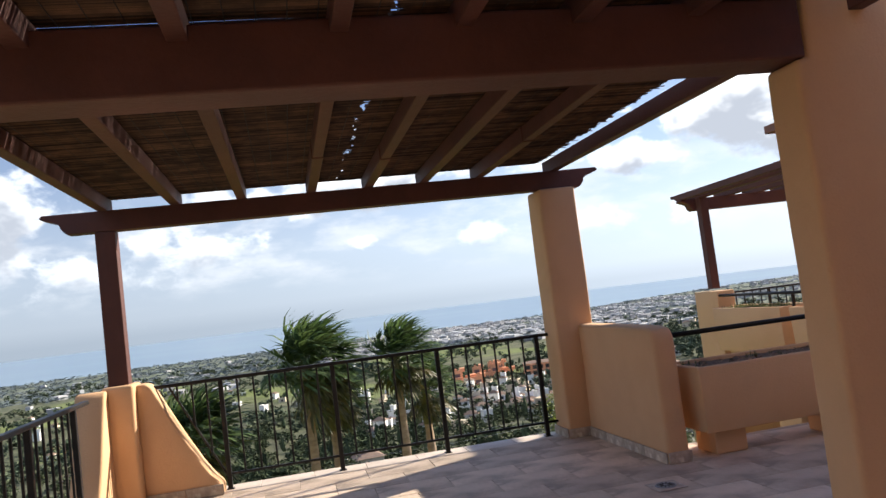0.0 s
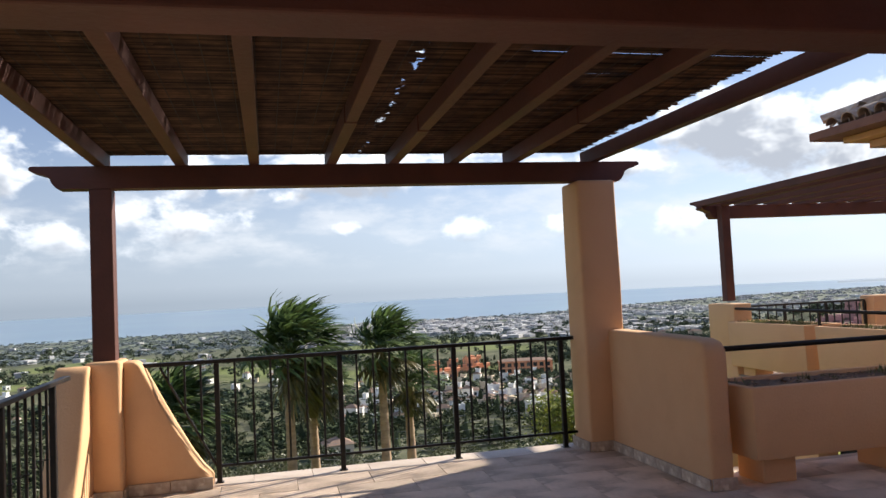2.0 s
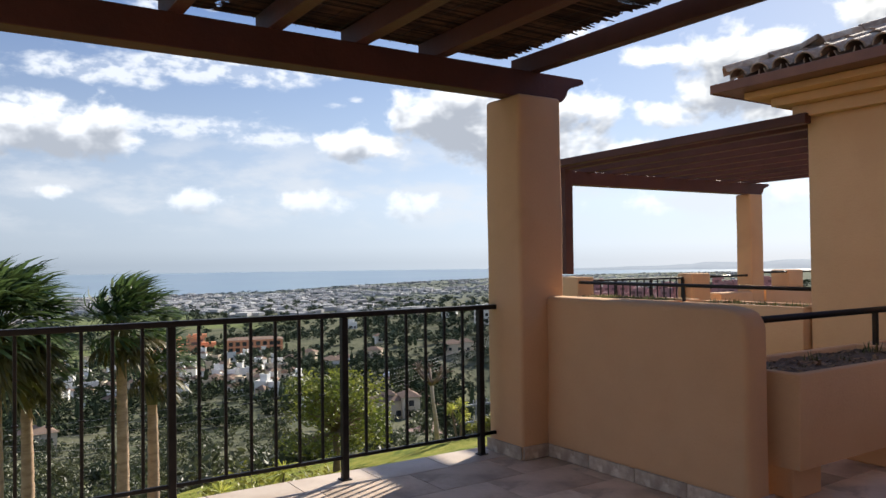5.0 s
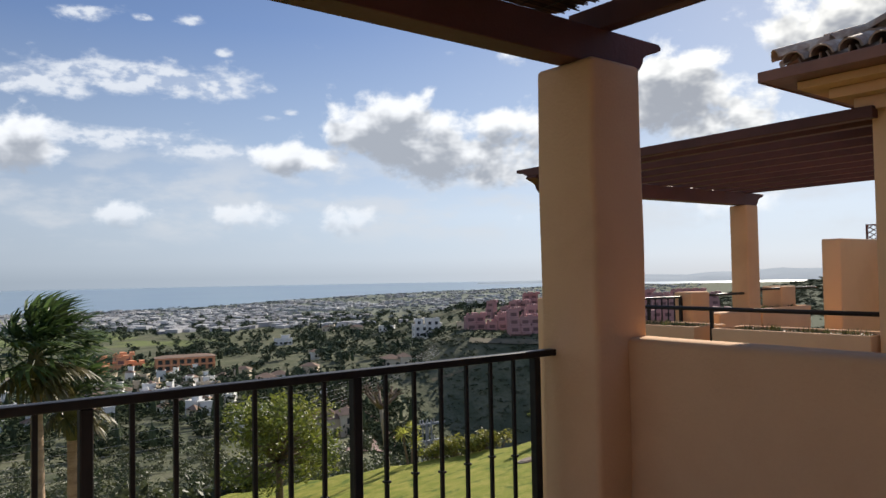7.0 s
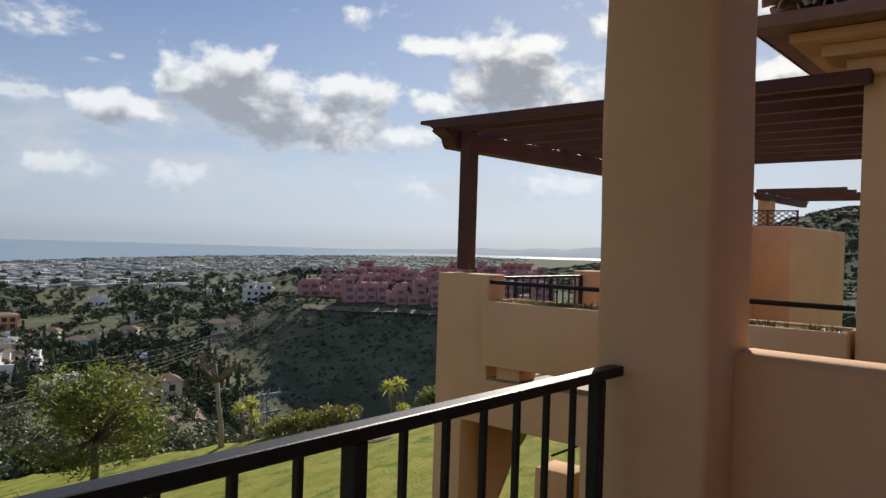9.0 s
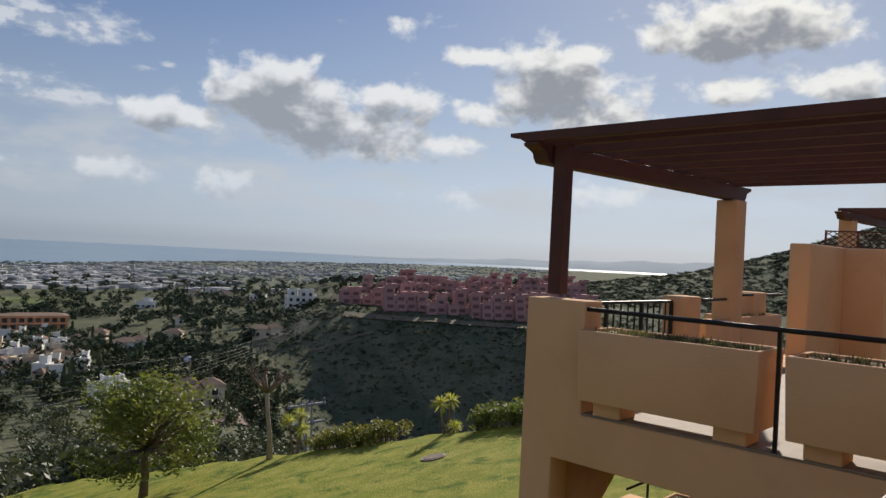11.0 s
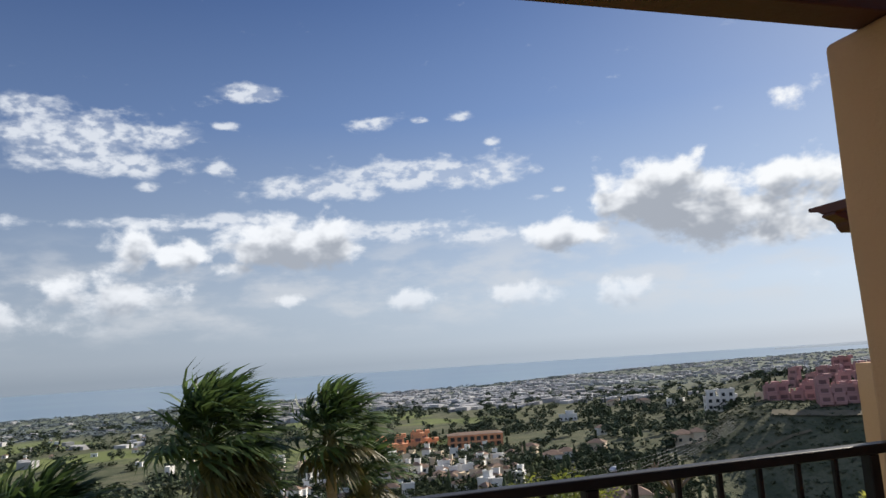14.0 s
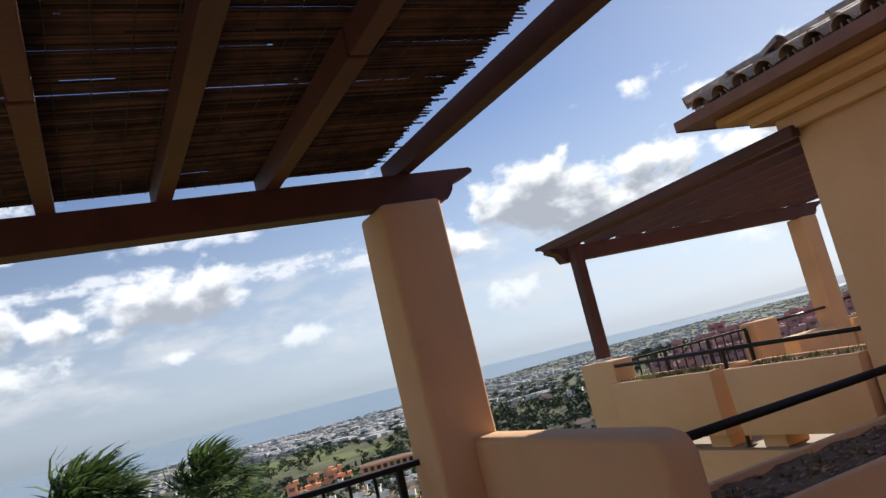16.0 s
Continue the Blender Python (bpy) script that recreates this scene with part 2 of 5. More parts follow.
SHRUB = leafy("shrub_leaf", (0.16, 0.175, 0.03), (0.29, 0.26, 0.05), 0.9, 0.35, 0.45)
SLOPELEAF = leafy("slope_bush_leaf", (0.040, 0.056, 0.022), (0.085, 0.092, 0.036), 0.15, 0.25, 0.45)
# valley trees are paler than slope trees: distance haze carried by the colour
FARTREE = material("hazed_valley_tree", (0.060, 0.080, 0.052), (0.11, 0.126, 0.078), 0.05, 0.95, detail_mix=0.5, bump=0.7, bump_scale=1.2, island=0.45, spec=0.05, bump_dist=0.5)
SLOPETREE = material("haze_free_tree", (0.040, 0.055, 0.030), (0.075, 0.088, 0.046), 0.05, 0.95, detail_mix=0.5, bump=0.7, bump_scale=1.2, island=0.5, spec=0.05, bump_dist=0.5)
FARSHRUB = material("distant_scrub", (0.075, 0.09, 0.055), (0.12, 0.13, 0.078), 0.1, 0.95, detail_mix=0.5, island=0.4, spec=0.05)
# pale grey-blue leaves: the haze over the coast is mixed into this colour
COASTTREE = material("hazed_coast_tree", (0.155, 0.185, 0.19), (0.19, 0.22, 0.22), 0.01, 0.95, island=0.25, spec=0.05)
WHITEWALL = material("white_render", (0.74, 0.73, 0.70), (0.66, 0.64, 0.60), 0.3, 0.9, island=0.12, spec=0.2)
CREAMWALL = material("cream_render", (0.66, 0.56, 0.42), (0.60, 0.49, 0.36), 0.3, 0.9, spec=0.2)
ORANGEWALL = material("orange_render", (0.74, 0.36, 0.20), (0.66, 0.31, 0.17), 0.2, 0.9, spec=0.2)
PINKWALL = material("pink_red_render", (0.43, 0.25, 0.24), (0.36, 0.205, 0.20), 0.12, 0.9, spec=0.2)
FARROOF = material("distant_clay_roof", (0.27, 0.19, 0.14), (0.21, 0.15, 0.115), 0.5, 0.9, spec=0.1)
FARGLASS = material("dark_window_pane", (0.05, 0.055, 0.06), (0.03, 0.03, 0.035), 1, 0.25)
COASTTOWN = material("coast_town_walls", (0.47, 0.47, 0.47), (0.36, 0.35, 0.345), 0.01, 0.9, island=0.25, spec=0.1)
ROADMAT = material("reddish_road", (0.17, 0.10, 0.085), (0.14, 0.085, 0.075), 0.5, 0.9)
TRACK = material("dry_track", (0.17, 0.14, 0.085), (0.12, 0.105, 0.06), 0.3, 0.95)
# blue-grey of these hills is air haze set as a base colour
FARHILL = material("hazed_coast_hills", (0.24, 0.29, 0.34), (0.28, 0.33, 0.38), 0.003, 0.95, spec=0.05)
# dark tone of the open loggias, their shade put into the colour
LOGGIASHADE = material("loggia_shade", (0.21, 0.125, 0.12), (0.15, 0.09, 0.09), 0.4, 0.8, spec=0.2)
OLDPAVING = material("worn_stone_paving", (0.27, 0.22, 0.175), (0.21, 0.17, 0.135), 3, 0.8, bump=0.3, bump_scale=25)
CABLE = material("grey_cable", (0.30, 0.30, 0.30), (0.25, 0.25, 0.25), 1, 0.8)
STEEL = material("galvanised_steel", (0.35, 0.36, 0.37), (0.28, 0.29, 0.30), 4, 0.5, metal=0.6)
CARPAINT = material("silver_car_paint", (0.45, 0.47, 0.5), (0.42, 0.44, 0.47), 2, 0.3, metal=0.3)


# ---- mesh helpers ----
def link_mesh(name, bm, mat, smooth=False):
    me = bpy.data.meshes.new(name)
    bm.normal_update()
    bm.to_mesh(me)
    bm.free()
    me.materials.append(mat)
    if smooth:
        for f in me.polygons:
            f.use_smooth = True
    return new(name, me)


def thing(name, label, category, at=None, group="", kind=""):
    ob = new(name)
    ob.empty_display_size = 0.1
    if at is not None:
        ob.matrix_world = at
    return tagged(ob, label, category, group, kind)


def part(name, bm, mat, parent, label="", smooth=False):
    ob = link_mesh(name, bm, mat, smooth)
    ob.parent = parent
    if label:
        tagged(ob, label)
    return ob


def box(x0, x1, y0, y1, z0, z1, bevel=0.0, seg=2, bm=None):
    bm = bm or bmesh.new()
    own = bmesh.new()
    v = [own.verts.new((x, y, z)) for x in (x0, x1) for y in (y0, y1) for z in (z0, z1)]
    for f in ((0, 1, 3, 2), (4, 6, 7, 5), (0, 4, 5, 1), (2, 3, 7, 6), (0, 2, 6, 4), (1, 5, 7, 3)):
        own.faces.new([v[i] for i in f])
    if bevel:
        bmesh.ops.bevel(own, geom=own.edges[:], offset=bevel, segments=seg, profile=0.5, affect="EDGES")
    merge(bm, own)
    return bm


def merge(bm, own):
    verts = {v: bm.verts.new(v.co) for v in own.verts}
    for f in own.faces:
        bm.faces.new([verts[v] for v in f.verts])
    own.free()


def prism(profile, axis, a, b, bevel=0.0, seg=2, bm=None):
    """A profile of (u, v) extruded along an axis: x takes (y, z), y takes (x, z), z takes (x, y)."""
    bm = bm or bmesh.new()
    own = bmesh.new()

    def at(u, v, w):
        return {"x": (w, u, v), "y": (u, w, v), "z": (u, v, w)}[axis]
    lo = [own.verts.new(at(u, v, a)) for u, v in profile]
    hi = [own.verts.new(at(u, v, b)) for u, v in profile]
    own.faces.new(lo), own.faces.new(hi[::-1])
    n = len(profile)
    for i in range(n):
        own.faces.new((lo[i], hi[i], hi[(i + 1) % n], lo[(i + 1) % n]))
    bmesh.ops.recalc_face_normals(own, faces=own.faces[:])
    if bevel:
        bmesh.ops.bevel(own, geom=own.edges[:], offset=bevel, segments=seg, profile=0.5, affect="EDGES")
    merge(bm, own)
    return bm


def tube(points, radii, sides=8, bm=None):
    """A round bar through points, with a radius at each."""
    bm = bm or bmesh.new()
    rings = []
    pts = [Vector(p) for p in points]
    for i, p in enumerate(pts):
        d = (pts[min(i + 1, len(pts) - 1)] - pts[max(i - 1, 0)]).normalized()
        u = d.cross(Vector((0, 0, 1)) if abs(d.z) < 0.9 else Vector((1, 0, 0))).normalized()
        w = d.cross(u)
        r = radii[i] if isinstance(radii, (list, tuple)) else radii
        rings.append([bm.verts.new(p + r * (math.cos(a) * u + math.sin(a) * w)) for a in (2 * math.pi * j / sides for j in range(sides))])
    for a, b in zip(rings, rings[1:]):
        for j in range(sides):
            bm.faces.new((a[j], a[(j + 1) % sides], b[(j + 1) % sides], b[j]))
    bm.faces.new(rings[0][::-1]), bm.faces.new(rings[-1])
    return bm


def hand_made(bm, cut=0.22, amount=0.006, freq=2.2, seed=0.0):
    """Uneven, hand-floated faces."""
    for _ in range(6):
        long = [e for e in bm.edges if e.calc_length() > cut]
        if not long or len(bm.verts) > 4000:
            break
        bmesh.ops.subdivide_edges(bm, edges=long, cuts=1, use_grid_fill=True)
    for v in bm.verts:
        q = v.co * freq + Vector((seed, seed * 0.7, 0))
        v.co += amount * Vector((noise.noise(q), noise.noise(q + Vector((9, 0, 0))), 0.6 * noise.noise(q + Vector((0, 9, 0)))))
    return bm


def plaster_block(name, bm, parent=None, label="", amount=0.006, seed=0.0):
    hand_made(bm, amount=amount, seed=seed)
    if parent:
        return part(name, bm, PLASTER, parent, label, smooth=True)
    return link_mesh(name, bm, PLASTER, smooth=True)


def soft(ob, angle=40):
    """Smooth faces, with the sharp edges kept."""
    me = ob.data
    for f in me.polygons:
        f.use_smooth = True
    me.set_sharp_from_angle(angle=radians(angle))
    return ob


# ---- terrain ----
EYE = Vector((0.23, 5.9, 1.45))


def lawn_plane(x, y):
    return -3.3 + 0.1262 * (x - 11.5) - 0.2223 * (y - 13.7)


def past_edge(x, y):
    return max(0.93 * (x - (16.6 - 0.40 * (y - 26))), 0.8 * (y - 37), -0.5 * (x + 26))


def bell(x, y, az, d, wide, deep):
    """A hill at a bearing and distance, wide across and deep along the view."""
    a = radians(az + TURN)
    u, v = x - EYE.x, y - EYE.y
    across, along = u * math.cos(a) - v * math.sin(a), u * math.sin(a) + v * math.cos(a) - d
    return math.exp(-(across / wide) ** 2 - (along / deep) ** 2)


PROFILE_D = (0, 40, 90, 140, 220, 350, 500, 900, 1250, 1330, 1500)
PROFILE_Z = (-15, -17.5, -23.5, -28.0, -33.0, -38.5, -41.5, -45.5, -47.2, -50, -56)
SEA_Z = -48.5
TURN = -1.3  # the far land turned about the terrace


def coast_at(az):
    """How far off the shore lies at a bearing."""
    return float(np.interp(az, (-60, 14, 22, 34, 50, 70), (1290, 1290, 1420, 2000, 2900, 3400)))


def step_up(v, lo, hi):
    t = min(1.0, max(0.0, (v - lo) / (hi - lo)))
    return t * t * (3 - 2 * t)


def ground_z(x, y):
    d = math.hypot(x - EYE.x, y - EYE.y)
    az = math.degrees(math.atan2(x - EYE.x, y - EYE.y)) - TURN
    v = float(np.interp(d if d < 600 else 600 + (d - 600) * 690 / (coast_at(az) - 600), PROFILE_D, PROFILE_Z))
    bluff = step_up(az, 33, 42) * step_up(95 - az, 0, 10)
    v += bluff * (13.0 * step_up(d, 238, 305) * (1 - step_up(d, 520, 700)) - 22.0 * step_up(d, 70, 150) * (1 - step_up(d, 215, 285)))
    v += 8.0 * bell(x, y, 50, 480, 200, 100) + 80.0 * bell(x, y, 85, 640, 190, 170) + 5.0 * bell(x, y, 30, 330, 60, 60)
    v += 14.0 * bell(x, y, 62, 1050, 240, 150) + 3.0 * bell(x, y, -20, 420, 160, 90)
    amp = min(1.0, d / 120)
    v += amp * (2.2 * noise.noise(Vector((x / 55, y / 55, 1.3))) + 0.7 * noise.noise(Vector((x / 17, y / 17, 4.1)))) * (1.0 if d < 900 else 0.4)
    e = max(0.0, past_edge(x, y))
    near = lawn_plane(x, y) - 0.62 * e
    return max(near, v) if d < 120 else v


def on_ground(az, el, start=20.0):
    """Where the line of sight at a bearing and height angle meets the ground."""
    a, t = radians(az + TURN), math.tan(radians(el))
    d = start
    while d < 1300:
        x, y = EYE.x + d * math.sin(a), EYE.y + d * math.cos(a)
        g = ground_z(x, y)
        if EYE.z + d * t <= g:
            return Vector((x, y, g)), d
        d += 0.5 + d * 0.004
    return Vector((x, y, g)), d


def build_ground():
    bm = bmesh.new()
    radii = [9 * 1.043 ** i for i in range(146)]
    radii = [r for r in radii if r < 3650] + [3700]
    angles = [radians(a) for a in np.concatenate([np.arange(-60, 110, 0.9), np.arange(110, 300, 10)])]
    rows = []
    centre = bm.verts.new((EYE.x, EYE.y, ground_z(EYE.x, EYE.y)))
    for r in radii:
        rows.append([bm.verts.new((EYE.x + r * math.sin(a), EYE.y + r * math.cos(a), ground_z(EYE.x + r * math.sin(a), EYE.y + r * math.cos(a)))) for a in angles])
    n = len(angles)
    for j in range(n):
        bm.faces.new((centre, rows[0][(j + 1) % n], rows[0][j]))
        for a, b in zip(rows, rows[1:]):
            bm.faces.new((a[j], a[(j + 1) % n], b[(j + 1) % n], b[j]))
    # the sheet goes on under the sea to the horizon
    rim = [bm.verts.new((EYE.x + 4900 * math.sin(a), EYE.y + 4900 * math.cos(a), -75)) for a in angles]
    for j in range(n):
        bm.faces.new((rows[-1][j], rows[-1][(j + 1) % n], rim[(j + 1) % n], rim[j]))
    bmesh.ops.recalc_face_normals(bm, faces=bm.faces[:])
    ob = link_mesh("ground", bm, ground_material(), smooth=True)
    tagged(ob, "dry scrubby hillside falling to a green valley and coastal plain", "ground", kind="structure")


def ground_material():
    m = bpy.data.materials.new("hillside")
    m.use_nodes = True
    k = Nodes(m.node_tree)
    pos = k.node("ShaderNodeTexCoord").outputs["Object"]
    scrub = k.mix(k.smooth(k.noise(pos, 0.09, 6), 0.38, 0.62), (0.085, 0.095, 0.058, 1), (0.14, 0.14, 0.09, 1))
    scrub = k.mix(k.math("MULTIPLY", k.smooth(k.noise(pos, 0.9, 4), 0.45, 0.7), 0.6), scrub, (0.07, 0.08, 0.045, 1))
    meadow = k.mix(k.noise(pos, 0.02, 5), (0.13, 0.165, 0.06, 1), (0.18, 0.20, 0.085, 1))
    sep = k.node("ShaderNodeSeparateXYZ")
    k.put(pos, sep.inputs[0])
    open_valley = k.smooth(k.math("SUBTRACT", k.math("MULTIPLY", sep.outputs[1], 0.42), sep.outputs[0]), -10.0, 60.0)
    open_valley = k.math("MULTIPLY", open_valley, k.smooth(sep.outputs[1], 230.0, 330.0))
    c = k.mix(k.math("MULTIPLY", open_valley, k.smooth(k.noise(pos, 0.0085, 4, 0.5), 0.47, 0.55)), scrub, meadow)
    # ground pales with distance, haze painted into the plain's base colour
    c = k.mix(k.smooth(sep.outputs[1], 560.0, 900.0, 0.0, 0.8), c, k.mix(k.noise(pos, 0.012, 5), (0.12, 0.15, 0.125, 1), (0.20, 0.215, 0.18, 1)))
    maquis = k.math("MULTIPLY", k.smooth(k.math("SUBTRACT", sep.outputs[0], k.math("MULTIPLY", sep.outputs[1], 1.15)), -20.0, 60.0), k.smooth(sep.outputs[0], 200.0, 280.0))
    c = k.mix(maquis, c, k.mix(k.noise(pos, 0.15, 4), (0.06, 0.074, 0.043, 1), (0.088, 0.10, 0.06, 1)))
    p = k.node("ShaderNodeBsdfPrincipled")
    k.put(c, p.inputs["Base Color"])
    p.inputs["Roughness"].default_value, p.inputs["Specular IOR Level"].default_value = 0.95, 0.05
    b = k.node("ShaderNodeBump")
    b.inputs["Strength"].default_value, b.inputs["Distance"].default_value = 0.8, 0.5
    k.put(k.noise(pos, 0.8, 6), b.inputs["Height"])
    k.put(b.outputs[0], p.inputs["Normal"])
    out = k.node("ShaderNodeOutputMaterial")
    k.put(p.outputs[0], out.inputs[0])
    return m


build_ground()


def build_lawn():
    """Mown grass on the slope under the houses."""
    bm = bmesh.new()
    grid = {}
    for i in range(70):
        for j in range(64):
            x, y = -24 + i * 0.75, 2 + j * 0.6
            if past_edge(x, y) < 0.4:
                grid[i, j] = bm.verts.new((x, y, ground_z(x, y) + 0.06 + 0.03 * noise.noise(Vector((x, y, 0)))))
    for (i, j), v in list(grid.items()):
        q = [grid.get(c) for c in ((i, j), (i + 1, j), (i + 1, j + 1), (i, j + 1))]
        if all(q):
            bm.faces.new(q)
    tagged(link_mesh("lawn", bm, GRASS, smooth=True), "mown green and yellowing lawn sloping away below the terraces", "lawn", kind="structure")


build_lawn()


def build_sea():
    m = bpy.data.materials.new("sea_water")
    m.use_nodes = True
    k = Nodes(m.node_tree)
    pos = k.node("ShaderNodeTexCoord").outputs["Object"]
    c = k.mix(k.smooth(k.noise(pos, 0.002, 4), 0.4, 0.65), (0.17, 0.245, 0.32, 1), (0.19, 0.275, 0.335, 1))
    p = k.node("ShaderNodeBsdfPrincipled")
    k.put(c, p.inputs["Base Color"])
    p.inputs["Roughness"].default_value, p.inputs["Specular IOR Level"].default_value = 0.3, 0.3
    p.inputs["IOR"].default_value = 1.33
    b = k.node("ShaderNodeBump")
    b.inputs["Strength"].default_value, b.inputs["Distance"].default_value = 0.06, 1.0
    k.put(k.noise(pos, 0.05, 6), b.inputs["Height"])
    k.put(b.outputs[0], p.inputs["Normal"])
    out = k.node("ShaderNodeOutputMaterial")
    k.put(p.outputs[0], out.inputs[0])
    bm = bmesh.new()
    rings = [[bm.verts.new((EYE.x + r * math.sin(a), EYE.y + r * math.cos(a), SEA_Z)) for a in (radians(x) for x in range(-90, 131, 5))] for r in (1000, 1600, 2400, 3600, 4890)]
    for a, b2 in zip(rings, rings[1:]):
        for j in range(len(a) - 1):
            bm.faces.new((a[j], b2[j], b2[j + 1], a[j + 1]))
    bmesh.ops.recalc_face_normals(bm, faces=bm.faces[:])
    ob = link_mesh("water", bm, m)
    tagged(ob, "calm hazy blue sea reaching the horizon", "sea", kind="structure")


build_sea()


# ---- our terrace: floor and walls ----
def build_floor():
    bm = box(-1.95, 2.96, -3.2, 6.44, -0.55, -0.022)
    box(2.96, 6.40, -3.2, 5.12, -0.55, -0.022, bm=bm)
    floor = tagged(link_mesh("floor", bm, GROUT), "terrace floor of worn pinkish travertine tiles", "floor", kind="structure")
    part("slab_edge", box(-1.98, 2.99, 6.441, 6.49, -0.7, -0.045), PLASTER, floor)
    return floor


floor = build_floor()


def wall(name, bm, label, amount=0.006, seed=0.0, kind="structure", category="wall"):
    return tagged(plaster_block(name, bm, amount=amount, seed=seed), label, category, kind=kind)


# the pillar at the end of the front rail
pillar = wall("pillar", prism([(2.45, 6.0), (2.835, 6.0), (2.835, 6.375), (2.45, 6.375)], "z", -0.02, 2.445, 0.028, 3), "square ochre plastered pillar carrying the pergola beam", 0.008, 1.0, category="pillar")
low_wall = wall("wall_low", prism([(4.47, -0.02), (4.47, 0.97), (4.51, 1.04), (4.61, 1.06), (6.02, 1.078), (6.02, -0.02)], "x", 2.675, 2.865, 0.035, 3), "low ochre plastered wall with rounded top", 0.008, 2.0)
# the house pier beside the near beam, notched for it
house_pier = wall("wall_pier", prism([(2.39, -0.02), (3.2, -0.02), (3.2, 3.4), (2.60, 3.4), (2.48, 2.9), (2.46, 2.409), (2.39, 2.405)], "y", 2.035, 2.28, 0.03, 3), "tall ochre plastered house pier holding a pergola beam", 0.008, 3.0)
house_back = wall("wall_back", box(-4.2, 6.4, -3.5, -3.2, -3.5, 3.6, 0.03), "ochre plastered house wall behind the terrace", 0.006, 4.0)
# the corner pier under the wooden post with its two sloped wings
corner = wall("wall_corner", box(-1.715, -1.45, 5.98, 6.38, -0.02, 1.075, 0.03, 3), "ochre plastered corner pier under a wooden post", 0.007, 5.0)
WING = [(0, 0), (0, 1.065), (0.09, 1.062), (0.13, 1.03), (0.25, 0.79), (0.38, 0.53), (0.50, 0.31), (0.585, 0.18), (0.665, 0.09), (0.665, 0.0)]
wing_right = wall("wall_wing_front", prism([(-1.46 + u, v - 0.01) for u, v in WING], "y", 6.105, 6.36, 0.022, 3), "ochre plastered wing wall sloping down to the railing", 0.007, 6.0)
wing_side = wall("wall_wing_side", prism([(6.0 - u, v - 0.01) for u, v in WING], "x", -1.90, -1.66, 0.022, 3), "ochre plastered wing wall sloping along the side railing", 0.007, 7.0)
slab_side = wall("wall_terrace_base", box(-1.93, 2.93, 0.0, 6.40, -4.2, -0.56, 0.02), "ochre plastered base wall under the terrace", 0.0, 8.0)
slab_side_b = wall("wall_terrace_base_right", box(2.94, 6.38, 0.0, 5.05, -4.2, -0.56, 0.02), "ochre plastered base wall under the terrace", 0.0, 9.0)


def skirting(points, parent, height=0.085, thick=0.014, length=0.40):
    """Stone skirting pieces along a line on the floor; the line's left side is the wall."""
    for (x0, y0), (x1, y1) in zip(points, points[1:]):
        d = Vector((x1 - x0, y1 - y0, 0))
        total = d.length
        n = max(1, round(total / length))
        yaw = math.degrees(math.atan2(d.y, d.x))
        for i in range(n):
            s = total / n
            ob = part("skirting_tile", box(0.002, s - 0.002, -thick, 0.0, 0.0, height + random.uniform(-0.004, 0.004), 0.003, 1), SKIRT, parent)
            ob.matrix_world = pose(x0 + d.x * i / n, y0 + d.y * i / n, 0.003, 0, 0, yaw)


skirting([(2.443, 6.375), (2.443, 5.993), (2.668, 5.993)], pillar)
skirting([(2.668, 5.98), (2.668, 4.462), (2.87, 4.462)], low_wall)
skirting([(-1.655, 5.972), (-1.442, 5.972), (-1.442, 6.095)], corner)
skirting([(-1.44, 6.098), (-0.79, 6.098)], wing_right, 0.09)
skirting([(-1.652, 5.34), (-1.652, 5.96)], wing_side, 0.09)
skirting([(2.383, 2.28), (2.383, 2.028), (3.2, 2.028)], house_pier)


# ---- railings ----
def collar_bar(x, y, z0, z1, r=0.0085, collar=None):
    bm = box(x - r, x + r, y - r, y + r, z0, z1, 0.002, 1)
    if collar:
        box(x - r - 0.006, x + r + 0.006, y - r - 0.006, y + r + 0.006, collar - 0.005, collar + 0.005, 0.002, 1, bm=bm)
    return bm


def railing(name, label, spans, top=1.02, at=None, first=None, group=""):
    """Posts at the ends of spans along local x, balusters between, a flat top bar and a thin bottom bar."""
    rail = thing(name, label, "railing", at, group)
    x0, x1 = first if first else (spans[0], spans[-1])
    part("top_rail", box(x0, x1, -0.026, 0.026, top - 0.032, top, 0.005, 2), IRON, rail)
    part("bottom_rail", box(spans[0], x1, -0.011, 0.011, 0.125, 0.147, 0.003, 1), IRON, rail)
    for x in spans:
        bm = box(x - 0.021, x + 0.021, -0.021, 0.021, 0.0, top - 0.0325, 0.004, 1)
        box(x - 0.034, x + 0.034, -0.034, 0.034, 0.0, 0.008, 0.002, 1, bm=bm)
        part("post", bm, IRON, rail)
    for a, b in zip(spans, spans[1:]):
        n = max(1, round((b - a) / 0.146))
        for i in range(1, n):
            part("baluster", collar_bar(a + (b - a) * i / n, 0, 0.1475, top - 0.0325, collar=0.53 + 0.01 * ((i * 7) % 3)), IRON, rail)
    return rail


front = railing("front_railing", "black painted iron railing along the terrace edge", [-0.752, 0.275, 1.296, 2.324], at=pose(0, 6.292, 0.0), first=(-1.40, 2.455))
part("bottom_rail_end", box(2.345, 2.462, -0.011, 0.011, 0.125, 0.147, 0.003, 1), IRON, front)
# the short bars over the slanting brace beside the wing wall
part("brace", tube([(-1.20, 0, 0.985), (-0.772, 0, 0.14)], 0.011, 6), IRON, front)
for i in range(1, 4):
    bx = -0.752 - 0.128 * i
    low = 0.14 + (-0.772 - bx) / 0.428 * 0.845
    part("short_baluster", collar_bar(bx, 0, low, 0.9875), IRON, front)
side = railing("side_railing", "black painted iron railing along the terrace side", [-3.0 + 1.03 * i for i in range(9)], at=pose(-1.745, 0, 0.0, 0, 0, 90), first=(-3.1, 5.62))


